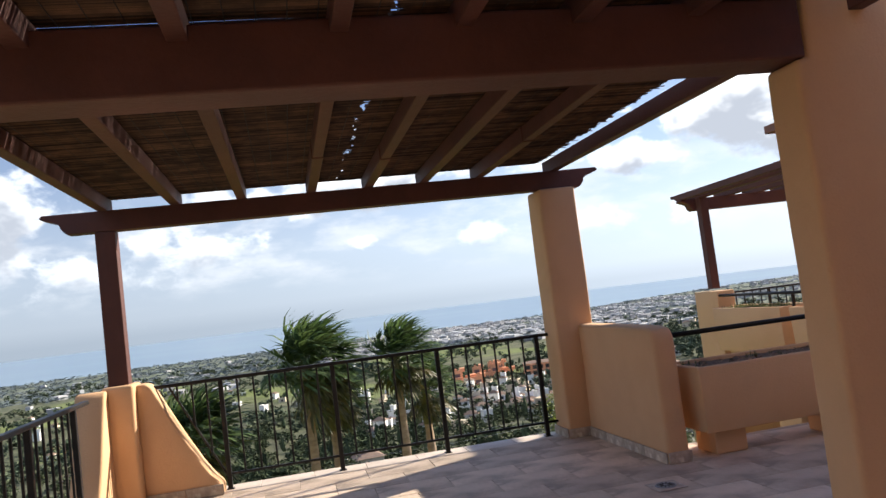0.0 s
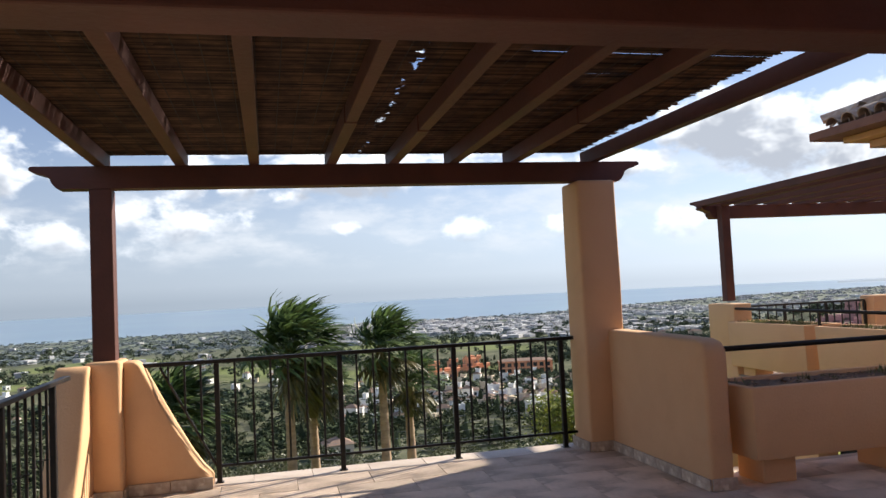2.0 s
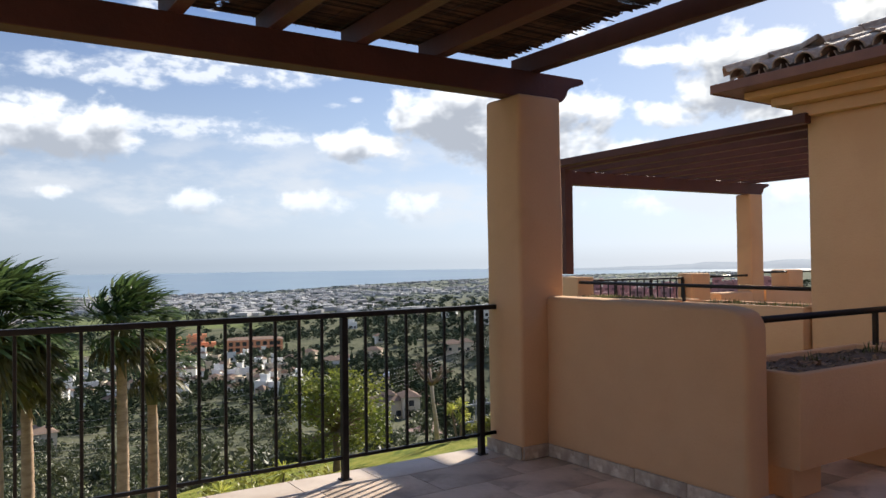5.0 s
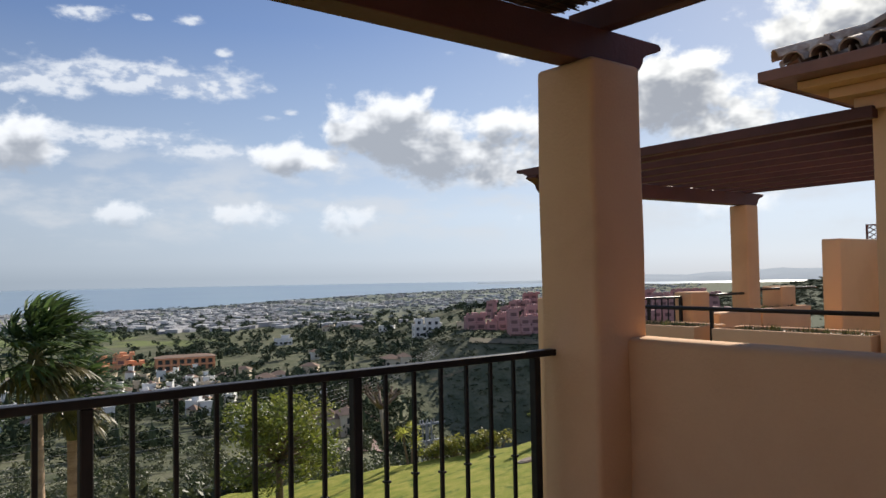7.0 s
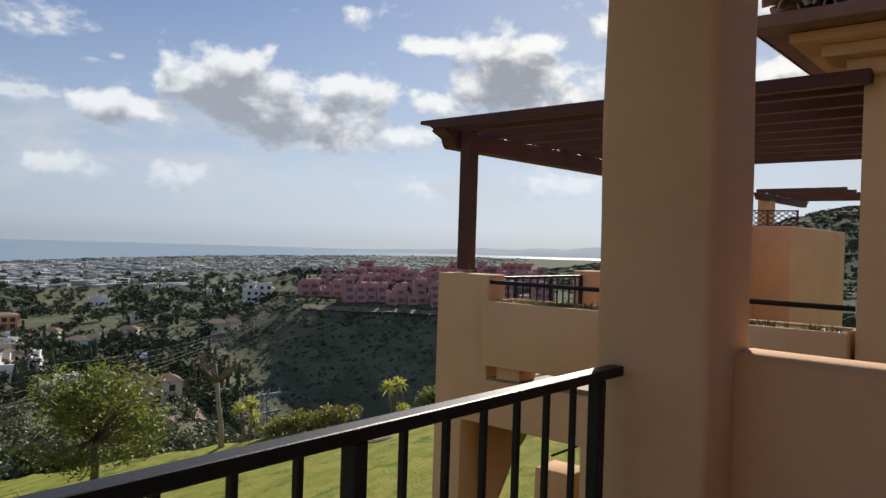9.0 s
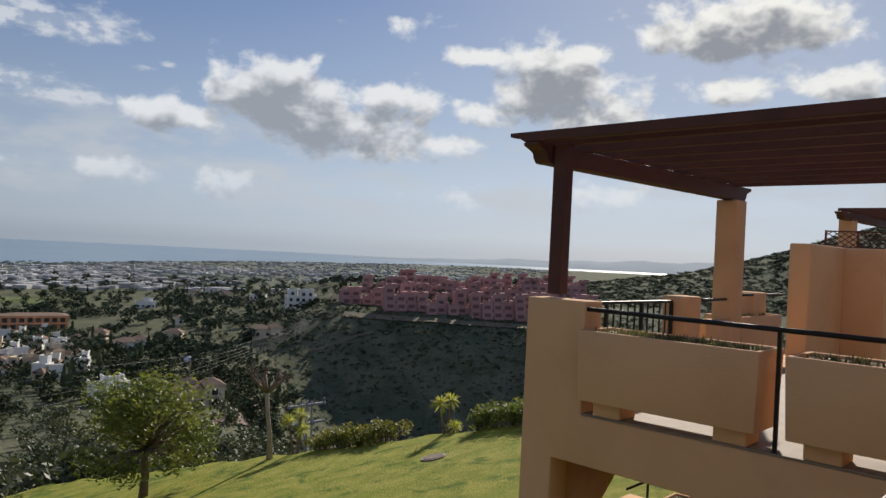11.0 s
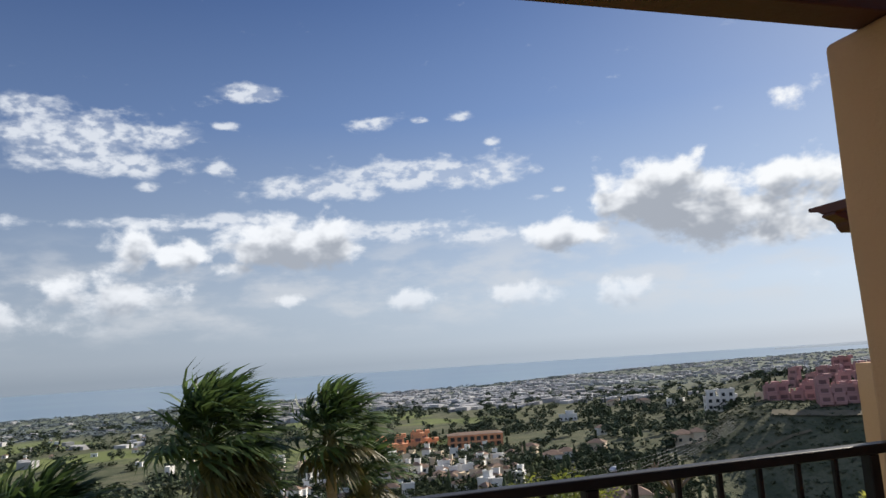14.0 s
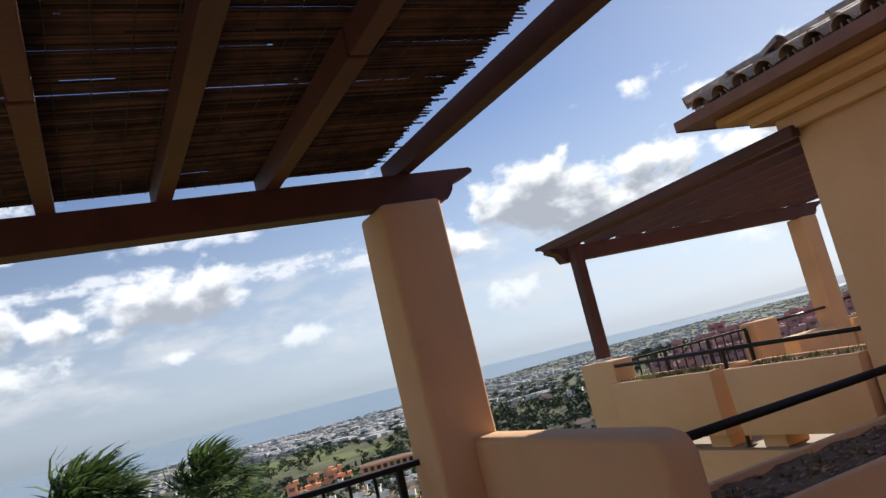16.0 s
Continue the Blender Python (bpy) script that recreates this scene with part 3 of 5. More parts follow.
# ---- pergola ----
def beam_profile(x0, x1, z0, z1, left=True, right=True):
    """A beam seen from the front with carved ends."""
    h = z1 - z0
    end = [(0.02, 1.0), (0.0, 0.92), (0.005, 0.82), (0.05, 0.72), (0.12, 0.60), (0.155, 0.48), (0.165, 0.30), (0.19, 0.12), (0.215, 0.0)]
    pts = [(x0 + u, z0 + v * h) for u, v in end] if left else [(x0, z1), (x0, z0)]
    pts += [(x1 - u, z0 + v * h) for u, v in reversed(end)] if right else [(x1, z0), (x1, z1)]
    return pts


def rafter(x, y0, y1, z0, z1, splice=None, w=0.043, lean=0.0):
    if not splice:
        return box(x - w, x + w, y0, y1, z0, z1, 0.006, 2)
    bm = box(x - w, x + w, splice + 0.002, y1, z0, z1, 0.006, 2)
    box(x - w + 0.006 + lean, x + w - 0.002 + lean, y0, splice - 0.002, z0 + 0.008, z1, 0.006, 2, bm=bm)
    return bm


RAFTERS = (-1.585, -0.97, -0.385, 0.26, 0.80, 1.34, 1.90, 2.675)
pergola = thing("pergola", "dark brown painted wooden pergola over the terrace", "pergola")
part("front_beam", prism(beam_profile(-2.11, 3.14, 2.445, 2.63), "y", 6.09, 6.24, 0.006, 2), WOOD, pergola)
part("near_beam", box(-2.0, 2.45, 2.04, 2.29, 2.41, 2.70, 0.012, 2), WOOD, pergola)
for i, x in enumerate(RAFTERS):
    bm = rafter(x, -3.15, 6.30, 2.627, 2.75, 4.55 + 0.25 * (i % 3) if i in (3, 4, 6) else None)
    if i == 7:
        for v in bm.verts:
            v.co.x += 0.02 * (6.3 - v.co.y)
    part("rafter", bm, WOOD, pergola)
part("post", box(-1.67, -1.50, 6.09, 6.24, 1.07, 2.443, 0.008, 2), WOOD, pergola)
part("rear_beam", box(-2.0, 2.6, -3.19, -3.05, 2.45, 2.625, 0.008, 2), WOOD, pergola)


def reed_mat(x0, x1, y0, y1, z, seed, label):
    """A split-reed screen: thin uneven canes side by side, bound by wires."""
    rng = random.Random(seed)
    mat = thing("reed_mat", label, "reed mat", group="reed mats on the pergola")
    verts, faces = [], []
    y, tuck = y0, 0.0
    while y < y1:
        step = rng.uniform(0.0050, 0.0070)
        if rng.random() < 0.006:
            step += rng.uniform(0.001, 0.003)
        if rng.random() < 0.16:
            tuck = rng.uniform(-0.025, 0.025)
        pieces = [(x0 + tuck - 0.5 * abs(rng.gauss(0, 0.04)) + 0.01, x1 + 0.6 * tuck + abs(rng.gauss(0, 0.028)) - 0.02)]
        if rng.random() < 0.30:
            c = rng.uniform(x0 + 0.3, x1 - 0.3)
            gap = rng.uniform(0.04, 0.26) if rng.random() < 0.5 else 0.02
            pieces = [(pieces[0][0], c - gap / 2), (c + gap / 2, pieces[0][1])]
        for a, b in pieces:
            r = rng.uniform(0.0036, 0.0052)
            zz, bow = z + rng.uniform(-0.004, 0.005), rng.uniform(-0.005, 0.005)
            base = len(verts)
            for j, t in enumerate((0, 0.5, 1)):
                px, py = a + (b - a) * t, y + (bow if j == 1 else rng.uniform(-0.003, 0.003))
                for ang in (0.5, 2.6, 4.7):
                    verts.append((px, py + r * math.cos(ang), zz + r * math.sin(ang)))
            for j in (0, 1):
                q = base + 3 * j
                for s in range(3):
                    faces.append((q + s, q + (s + 1) % 3, q + 3 + (s + 1) % 3, q + 3 + s))
        y += step
    me = bpy.data.meshes.new("cane_layer")
    me.from_pydata(verts, [], faces)
    me.materials.append(REED)
    ob = new("cane_layer", me)
    ob.parent = mat
    tagged(ob, kind="stuff")
    for i in range(1, int((x1 - x0) / 0.13) + 1):
        x = x0 + 0.13 * i - 0.04
        part("binding_wire", tube([(x, y0, z - 0.0075), (x + 0.01, (y0 + y1) / 2, z - 0.0078), (x, y1, z - 0.0075)], 0.0022, 4), DARK, mat)
    return mat


reed_mat(-1.60, 0.518, -3.1, 6.36, 2.765, 1, "brown split-reed mat laid over the pergola rafters")
reed_mat(0.545, 2.58, -3.1, 6.36, 2.765, 2, "brown split-reed mat with frayed edge over the rafters")


# ---- planters ----
def tuft(bm, x, y, z, r, n, h, rng, flat=False):
    """Loose leaves or blades around a spot."""
    for _ in range(n):
        a, d = rng.uniform(0, 6.28), r * math.sqrt(rng.random())
        p = Vector((x + d * math.cos(a), y + d * math.sin(a), z))
        yaw = rng.uniform(0, 6.28)
        s = rng.uniform(0.5, 1.0) * h
        u = Vector((math.cos(yaw), math.sin(yaw), 0))
        if flat:
            tip = p + u * s + Vector((0, 0, rng.uniform(0.002, 0.5 * s)))
            w = Vector((-u.y, u.x, rng.uniform(-0.3, 0.3))) * s * 0.35
        else:
            tip = p + u * s * rng.uniform(0.1, 0.6) + Vector((0, 0, s))
            w = Vector((-u.y, u.x, 0)) * s * 0.07
        mid = (p + tip) / 2
        bm.faces.new([bm.verts.new(q) for q in (p, mid + w, tip, mid - w)])


def planter(length, at, label, depth=0.58, height=0.515, feet=0.2, feet_at=(0.12, -0.4), grass=30, group="planters", seed=1):
    """A plastered trough on blocks, wider at the top, filled with soil. Local x runs along it, y across."""
    rng = random.Random(seed)
    p = thing("planter", label, "planter", at, group)
    b, z0, z1, t = 0.022, feet, feet + height, 0.048
    bm = bmesh.new()
    outer0 = [(b, b), (length - b, b), (length - b, depth - b), (b, depth - b)]
    outer1 = [(0, 0), (length, 0), (length, depth), (0, depth)]
    inner = [(t, t), (length - t, t), (length - t, depth - t), (t, depth - t)]
    rings = [[bm.verts.new((x, y, z)) for x, y in ring] for ring, z in ((outer0, z0), (outer1, z1), (inner, z1), (inner, z1 - 0.10))]
    bm.faces.new(rings[0][::-1]), bm.faces.new(rings[-1])
    for r, s in zip(rings, rings[1:]):
        for i in range(4):
            bm.faces.new((r[i], r[(i + 1) % 4], s[(i + 1) % 4], s[i]))
    bmesh.ops.bevel(bm, geom=[e for e in bm.edges if not all(v in rings[3] for v in e.verts)], offset=0.012, segments=2, profile=0.5, affect="EDGES")
    soft(part("trough", bm, PLASTER, p))
    for f in feet_at:
        x = f if f >= 0 else length + f
        part("foot", box(x, x + 0.28, 0.14, depth - 0.14, 0.0, feet - 0.001, 0.012, 2), PLASTER, p)
    bm = bmesh.new()
    nx, ny = max(6, int(length / 0.05)), 9
    g = [[bm.verts.new((t + 0.002 + (length - 2 * t - 0.004) * i / nx, t + 0.002 + (depth - 2 * t - 0.004) * j / ny, z1 - 0.03 + 0.018 * noise.noise(Vector((i * 0.5, j * 0.5, seed))))) for j in range(ny + 1)] for i in range(nx + 1)]
    for i in range(nx):
        for j in range(ny):
            bm.faces.new((g[i][j], g[i + 1][j], g[i + 1][j + 1], g[i][j + 1]))
    part("soil", bm, SOIL, p, "dry crumbly soil", smooth=True)
    bm = bmesh.new()
    for _ in range(int(length * 60)):
        tuft(bm, rng.uniform(0.1, length - 0.1), rng.uniform(0.1, depth - 0.1), z1 - 0.03, 0.06, 6, 0.04, rng, True)
    tagged(part("leaf_litter", bm, LITTER, p), kind="stuff")
    bm = bmesh.new()
    for _ in range(int(length * grass)):
        tuft(bm, rng.uniform(0.1, length - 0.1), rng.uniform(0.1, depth - 0.1), z1 - 0.045, 0.05, 9, rng.uniform(0.03, 0.10), rng)
    tagged(part("weed_growth", bm, WEED, p), kind="stuff")
    return p


planter(1.62, pose(2.965, 4.36, 0), "ochre plastered trough planter with dry soil on blocks", seed=1, grass=12, feet_at=(0.14, -0.42))
planter(1.60, pose(4.70, 4.36, 0), "ochre plastered trough planter with dry soil on blocks", seed=2, grass=12, feet_at=(0.14, -0.42))


def handrail(points, posts, label, floor_z=0.0, r=0.022, at=None):
    """A round iron handrail on thin posts."""
    h = thing("handrail", label, "handrail", at)
    part("bar", tube(points, r, 10), IRON, h, smooth=True)
    for x, y, z in posts:
        bm = box(x - 0.016, x + 0.016, y - 0.016, y + 0.016, floor_z, z - r * 0.6, 0.003, 1)
        box(x - 0.03, x + 0.03, y - 0.03, y + 0.03, floor_z, floor_z + 0.008, 0.002, 1, bm=bm)
        part("post", bm, IRON, h)
    return h


handrail([(2.86, 4.83, 0.95), (6.455, 4.83, 0.95)], [(4.643, 4.83, 0.95)], "black round iron handrail over the planters")

# floor drain
drain = thing("floor_drain", "round metal floor drain grate set in the tiles", "drain", pose(2.36, 3.94, 0.004))
part("frame", box(-0.11, 0.11, -0.11, 0.11, 0.0, 0.004, 0.001, 1), SKIRT, drain)
bm = bmesh.new()
bmesh.ops.create_cone(bm, cap_ends=True, segments=24, radius1=0.075, radius2=0.07, depth=0.006, matrix=Matrix.Translation((0, 0, 0.007)))
part("grate", bm, STEEL, drain)
bm = bmesh.new()
for i in range(12):
    own = box(0.02, 0.062, -0.005, 0.005, 0.0102, 0.0112)
    bmesh.ops.rotate(own, verts=own.verts[:], cent=(0, 0, 0), matrix=Matrix.Rotation(i * math.pi / 6, 3, "Z"))
    merge(bm, own)
part("slots", bm, DARK, drain)


# ---- the wing of the house with its tiled roof ----
def build_house_wing():
    wing = wall("wall_house_wing", box(6.45, 11.3, -3.2, 6.37, -4.2, 2.80, 0.012, 2), "plain ochre plastered wall of the neighbouring house wing", 0.0, 11.0)
    roof = thing("tiled_roof", "hipped roof of old clay half-round tiles", "roof", pose(-0.01, 0.026, -0.005))
    # cornice mouldings along the two seen sides
    for i, (out, z0, z1) in enumerate(((0.10, 2.72, 2.84), (0.24, 2.842, 2.93), (0.42, 2.932, 3.0))):
        part("cornice", prism([(6.46 - out, -3.2), (6.46 - out, 6.344 + out), (11.3, 6.344 + out), (11.3, 6.346), (6.458, 6.346), (6.458, -3.2)], "z", z0, z1, 0.01, 2), PLASTER, roof)
    part("eave_board", prism([(5.79, -3.2), (5.79, 6.95), (11.5, 6.95), (11.5, 6.2), (6.5, 6.2), (6.5, -3.2)], "z", 3.002, 3.028), GUTTER, roof)
    part("fascia", prism([(5.772, -3.2), (5.772, 6.968), (11.5, 6.968), (11.5, 6.952), (5.788, 6.952), (5.788, -3.2)], "z", 2.99, 3.085, 0.005, 1), GUTTER, roof)
    slope = math.tan(radians(20))
    # mortar bed under the tiles: a hip
    bm = bmesh.new()
    a = [bm.verts.new(q) for q in ((5.82, -3.2, 3.05), (5.82, 6.92, 3.05), (9.0, 3.74, 3.05 + slope * 3.18), (9.0, -3.2, 3.05 + slope * 3.18), (11.5, 6.92, 3.05), (11.5, 3.74, 3.05 + slope * 3.18))]
    bm.faces.new((a[0], a[1], a[2], a[3])), bm.faces.new((a[1], a[4], a[5], a[2]))
    part("roof_bed", bm, GUTTER, roof)
    # one half-round tile, shared by all
    me_tile = bpy.data.meshes.new("roof_tile")
    verts, faces = [], []
    n = 6
    for s, (u, r) in enumerate(((0.0, 0.098), (0.44, 0.080))):
        for j in range(n + 1):
            ang = math.pi * j / n
            for rr in (r, r - 0.014):
                verts.append((u, rr * math.cos(ang), rr * math.sin(ang) * 0.92))
    w = 2 * (n + 1)
    for j in range(n):
        q = 2 * j
        faces += [(q, q + 2, w + q + 2, w + q), (q + 1, w + q + 1, w + q + 3, q + 3), (q, q + 1, q + 3, q + 2), (w + q, w + q + 2, w + q + 3, w + q + 1)]
    me_tile.from_pydata(verts, [], faces)
    me_tile.materials.append(ROOFTILE)
    for f in me_tile.polygons:
        f.use_smooth = True
    me_tile.set_sharp_from_angle(angle=radians(50))
    def lay(mesh, m):
        ob = new("roof_tile", mesh)
        ob.parent = roof
        ob.matrix_local = m
    rng = random.Random(5)
    for c in range(22):
        y = 6.70 - 0.232 * c
        rows = 2 if c < 14 else 1
        for r in range(rows + 1):
            x = 5.87 + 0.36 * r
            if x - 5.79 > 6.95 - y + 0.15:
                break
            z = 3.085 + slope * (x - 5.79) + 0.018 + rng.uniform(-0.006, 0.006)
            lay(me_tile, pose(x, y + rng.uniform(-0.008, 0.008), z, 0, -20, rng.uniform(-2, 2)))
            lay(me_tile, pose(x + 0.03, y - 0.116, z + 0.03, 180, -20, 0))
    for c in range(16):
        x = 6.07 + 0.232 * c
        for r in range(2):
            y = 6.87 - 0.36 * r
            if 6.95 - y > x - 5.79 + 0.1:
                break
            z = 3.10 + slope * max(0, 6.95 - y) + rng.uniform(-0.006, 0.006)
            lay(me_tile, pose(x, y, z, 0, -20, -90 + rng.uniform(-2, 2)))
    # hip tiles
    for i in range(7):
        d = 0.30 * i
        lay(me_tile, pose(5.88 + d, 6.86 - d, 3.19 + slope * d, 0, -15, -45))
    # long tile rows up the slope, out of close view
    bm = bmesh.new()
    for c in range(40):
        y = 6.70 - 0.232 * c
        x0 = 5.87 + 0.36 * (3 if c < 14 else 2)
        x1 = min(9.0, 5.79 + (6.95 - y))
        if x1 - x0 > 0.3:
            tube([(x0, y, 3.09 + slope * (x0 - 5.79)), (x1, y, 3.09 + slope * (x1 - 5.79))], [0.09, 0.085], 8, bm)
    tagged(part("upper_tiles", bm, ROOFTILE, roof, smooth=True), kind="stuff")


build_house_wing()


# ---- the neighbour's terrace ----
NB = Matrix.Translation((8.32, 4.512, 0.04)) @ Matrix.Rotation(radians(-2.45), 4, "Z")


NW = Matrix.Translation((8.245, 4.405, 0.015))


def nb_wall(name, bm, label, category="wall", amount=0.004, seed=0.0, at=NB):
    hand_made(bm, cut=0.5, amount=amount, seed=seed)
    ob = link_mesh(name, bm, PLASTER, smooth=True)
    ob.matrix_world = at
    return tagged(ob, label, category, kind="structure")


def build_neighbour():
    p = thing("pergola", "dark brown wooden pergola over the neighbouring terrace", "pergola", NB)
    part("front_beam", prism(beam_profile(-2.11, 2.98, 2.40, 2.60), "y", 5.765, 5.95, 0.006, 2), WOOD, p)
    for i in range(9):
        x = -1.80 + 0.535 * i
        part("rafter", box(x - 0.05, x + 0.05, 1.70, 6.12, 2.585, 2.70, 0.006, 2), WOOD, p)
    part("edge_rafter", prism([(1.70, 2.60), (5.95, 2.60), (6.02, 2.64), (6.14, 2.66), (6.14, 2.70), (1.70, 2.70)], "x", -2.10, -2.0, 0.006, 1), WOOD, p)
    part("post", box(-1.86, -1.72, 5.60, 5.75, 1.08, 2.60, 0.008, 2), WOOD, p)
    nb_wall("pillar_neighbour", box(2.37, 2.70, 5.70, 6.01, -0.05, 2.397, 0.025, 3), "square ochre plastered pillar under a pergola beam", "pillar", seed=2)
    nb_wall("floor_neighbour", box(-1.44, 6.0, 1.99, 5.98, -0.45, 0.0, 0.01, 1), "pale paved floor slab of the neighbouring terrace", "floor", 0.0, at=NW)
    top = link_mesh("paving_neighbour", box(-1.745, 5.9, 1.99, 5.335, 0.002, 0.02, 0.004, 1), COPING)
    top.matrix_world = NW
    top.data.materials[0] = OLDPAVING
    tagged(top, "sunlit pale stone paving on the neighbouring terrace", "paving", kind="structure")
    side_wall = [(6.01, -4.6), (6.01, 1.07), (5.34, 1.07), (5.34, -0.002), (1.985, -0.002), (1.985, -0.50), (3.74, -0.50), (3.74, -4.6), (4.23, -4.6), (4.23, -0.48), (5.65, -0.46), (5.65, -4.6)]
    nb_wall("wall_neighbour_side", prism(side_wall, "x", -1.75, -1.445, 0.012, 2), "ochre plastered side wall with piers of the neighbouring terrace", seed=3, amount=0.0, at=NW)
    nb_wall("wall_neighbour_arch", prism([(-1.44, -0.47), (-1.44, -3.04), (-1.2, -3.04), (-1.15, -2.2), (-0.95, -1.6), (-0.6, -1.1), (-0.1, -0.7), (0.3, -0.47)], "y", 5.72, 5.97), "ochre plastered arch of the lower terrace front", seed=5, amount=0.0, at=NW)
    nb_wall("wall_neighbour_lower_back", box(-1.74, 6.0, 1.6, 1.95, -4.6, -0.47, 0.02), "shaded wall inside the lower terrace", seed=7, amount=0.0, at=NW)
    nb_wall("floor_neighbour_lower", box(-1.44, 6.2, 1.96, 7.4, -4.6, -3.05, 0.01), "paved floor of the lower terrace", "floor", 0.0, at=NW)
    planter(1.6, NW @ pose(3.0, 6.7, -3.05), "ochre plastered planter with dry grass on the lower terrace", seed=8, grass=60, feet=0.05, group="lower planters")
    planter(1.1, NW @ pose(4.7, 6.7, -3.05), "ochre plastered planter with dry grass on the lower terrace", seed=9, grass=60, feet=0.05, group="lower planters")
    nb_wall("wall_neighbour_lower_block", box(2.3, 2.9, 6.6, 7.25, -3.05, -2.15, 0.02, 2), "low ochre block at the end of a planter", seed=10, at=NW)
    handrail([(2.9, 7.3, -2.1), (6.0, 7.3, -2.1)], [(3.6, 7.3, -2.1)], "black iron handrail on the lower terrace", -3.05, 0.02, NW)
    # added dark panel in place of the shade inside the right-hand opening
    door = tagged(link_mesh("lower_opening_shade", box(-1.43, -1.38, 1.99, 3.735, -3.05, -0.52, 0.006, 1), FARGLASS), "dark panel standing for the shade in the lower terrace opening", "door", kind="structure")
    door.matrix_world = NW
    chair = thing("garden_chair", "dark garden chair on the lower terrace", "chair", NW @ pose(0.7, 5.3, -3.05, 0, 0, 40))
    part("seat", box(-0.25, 0.25, -0.25, 0.25, 0.40, 0.44, 0.012, 2), DARK, chair)
    part("backrest", prism([(0.24, 0.44), (0.27, 0.44), (0.38, 0.95), (0.35, 0.95)], "x", -0.25, 0.25, 0.006, 1), DARK, chair)
    for x in (-0.22, 0.22):
        for y in (-0.22, 0.22):
            part("leg", tube([(x, y, 0.0), (x * 0.95, y * 0.95, 0.399)], 0.014, 6), DARK, chair)
    # planters along the side, with the handrail in front
    planter(1.66, NW @ pose(-1.295, 3.68, 0.02, 0, 0, 90), "ochre plastered trough planter with short grass on blocks", seed=3, grass=120, feet=0.14, height=0.655, group="neighbour planters")
    planter(1.49, NW @ pose(-1.295, 2.0, 0.02, 0, 0, 90), "ochre plastered trough planter with dry weeds on blocks", seed=4, grass=70, feet=0.14, height=0.65, group="neighbour planters")
    handrail([(-1.71, 5.36, 1.0), (-1.71, 1.985, 0.985)], [(-1.71, 3.585, 0.99)], "black round iron handrail beside the planters", 0.02, 0.022, NW)
    # front side of that terrace
    railing("front_railing", "black painted iron railing of the neighbouring terrace", [-1.55, -0.8, -0.05, 0.66], 1.02, NB @ pose(0, 5.72, -0.03))
    nb_wall("wall_neighbour_block", box(0.695, 1.13, 5.55, 5.87, -0.05, 1.045, 0.03, 3), "low ochre block beside the railing", seed=12)
    nb_wall("wall_neighbour_low", box(1.5, 2.33, 5.65, 5.95, -0.05, 0.70, 0.03, 3), "low ochre wall beside the pillar", seed=13)
    handrail([(1.11, 5.72, 0.98), (2.39, 5.80, 0.98)], [], "black iron handrail between block and pillar", 0.02, 0.02, NB)
    planter(1.5, NB @ pose(2.82, 5.75, -0.03), "ochre planter with a dry plant beside the pillar", seed=5, grass=50, feet=0.1, height=0.65, group="neighbour planters")
    nb_wall("wall_neighbour_block_far", box(3.75, 4.2, 5.95, 6.33, -0.05, 1.06, 0.03, 3), "low ochre block beside the far handrail", seed=14)
    handrail([(2.69, 5.98, 1.02), (5.0, 6.02, 1.02)], [], "black iron handrail beyond the pillar", 0.02, 0.02, NB)
    # the high wall beyond, with a trellis and another pergola
    nb_wall("wall_beyond", box(5.27, 6.98, 5.69, 6.04, -4.0, 1.90, 0.03, 3), "high ochre plastered wall beyond the neighbouring terrace", seed=15)
    nb_wall("wall_beyond_side", box(6.985, 10.7, 5.0, 6.3, -4.0, 1.895, 0.03, 3), "ochre plastered wall of the farther house", seed=16)
    nb_wall("wall_beyond_far", box(10.75, 12.2, 6.4, 7.25, -4.0, 1.875, 0.03, 3), "ochre plastered pier under the farther pergola", seed=17)
    t = thing("trellis", "small brown wooden trellis on top of the wall", "trellis", NB @ pose(7.11, 6.07, 1.9, 0, 0, -72) @ Matrix.Diagonal((0.97, 1, 0.7, 1)))
    for x in (0.0, 0.55, 1.1):
        part("upright", box(x - 0.02, x + 0.02, -0.015, 0.015, 0.0, 0.46), WOOD, t)
    part("rail", box(0.02, 1.08, -0.012, 0.012, 0.0, 0.035), WOOD, t)
    part("rail", box(0.02, 1.08, -0.012, 0.012, 0.42, 0.455), WOOD, t)
    for i in range(-3, 9):
        for s in (1, -1):
            a = 0.14 * i
            u0, u1 = (a, a + 0.385) if s > 0 else (a + 0.385, a)
            lo, hi = max(0.02, min(u0, u1)), min(1.08, max(u0, u1))
            if hi - lo > 0.05:
                zf = lambda u: 0.035 + 0.385 * ((u - min(u0, u1)) / 0.385 if s > 0 else 1 - (u - min(u0, u1)) / 0.385)
                part("slat", tube([(lo, 0.006 * s, zf(lo)), (hi, 0.006 * s, zf(hi))], 0.011, 4), WOOD, t)
    far = thing("pergola", "dark wooden pergola over the farther terrace", "pergola", NB @ pose(2.15, 0.5, 0.1))
    part("pillar", box(8.9, 9.3, 6.3, 6.6, 1.80, 2.62, 0.02, 2), PLASTER, far)
    part("front_beam", prism(beam_profile(8.1, 12.0, 2.55, 2.72), "y", 6.3, 6.45, 0.006, 1), WOOD, far)
    for i in range(5):
        part("rafter", box(8.5 + 0.8 * i, 8.6 + 0.8 * i, 4.5, 6.5, 2.722, 2.82), WOOD, far)


build_neighbour()


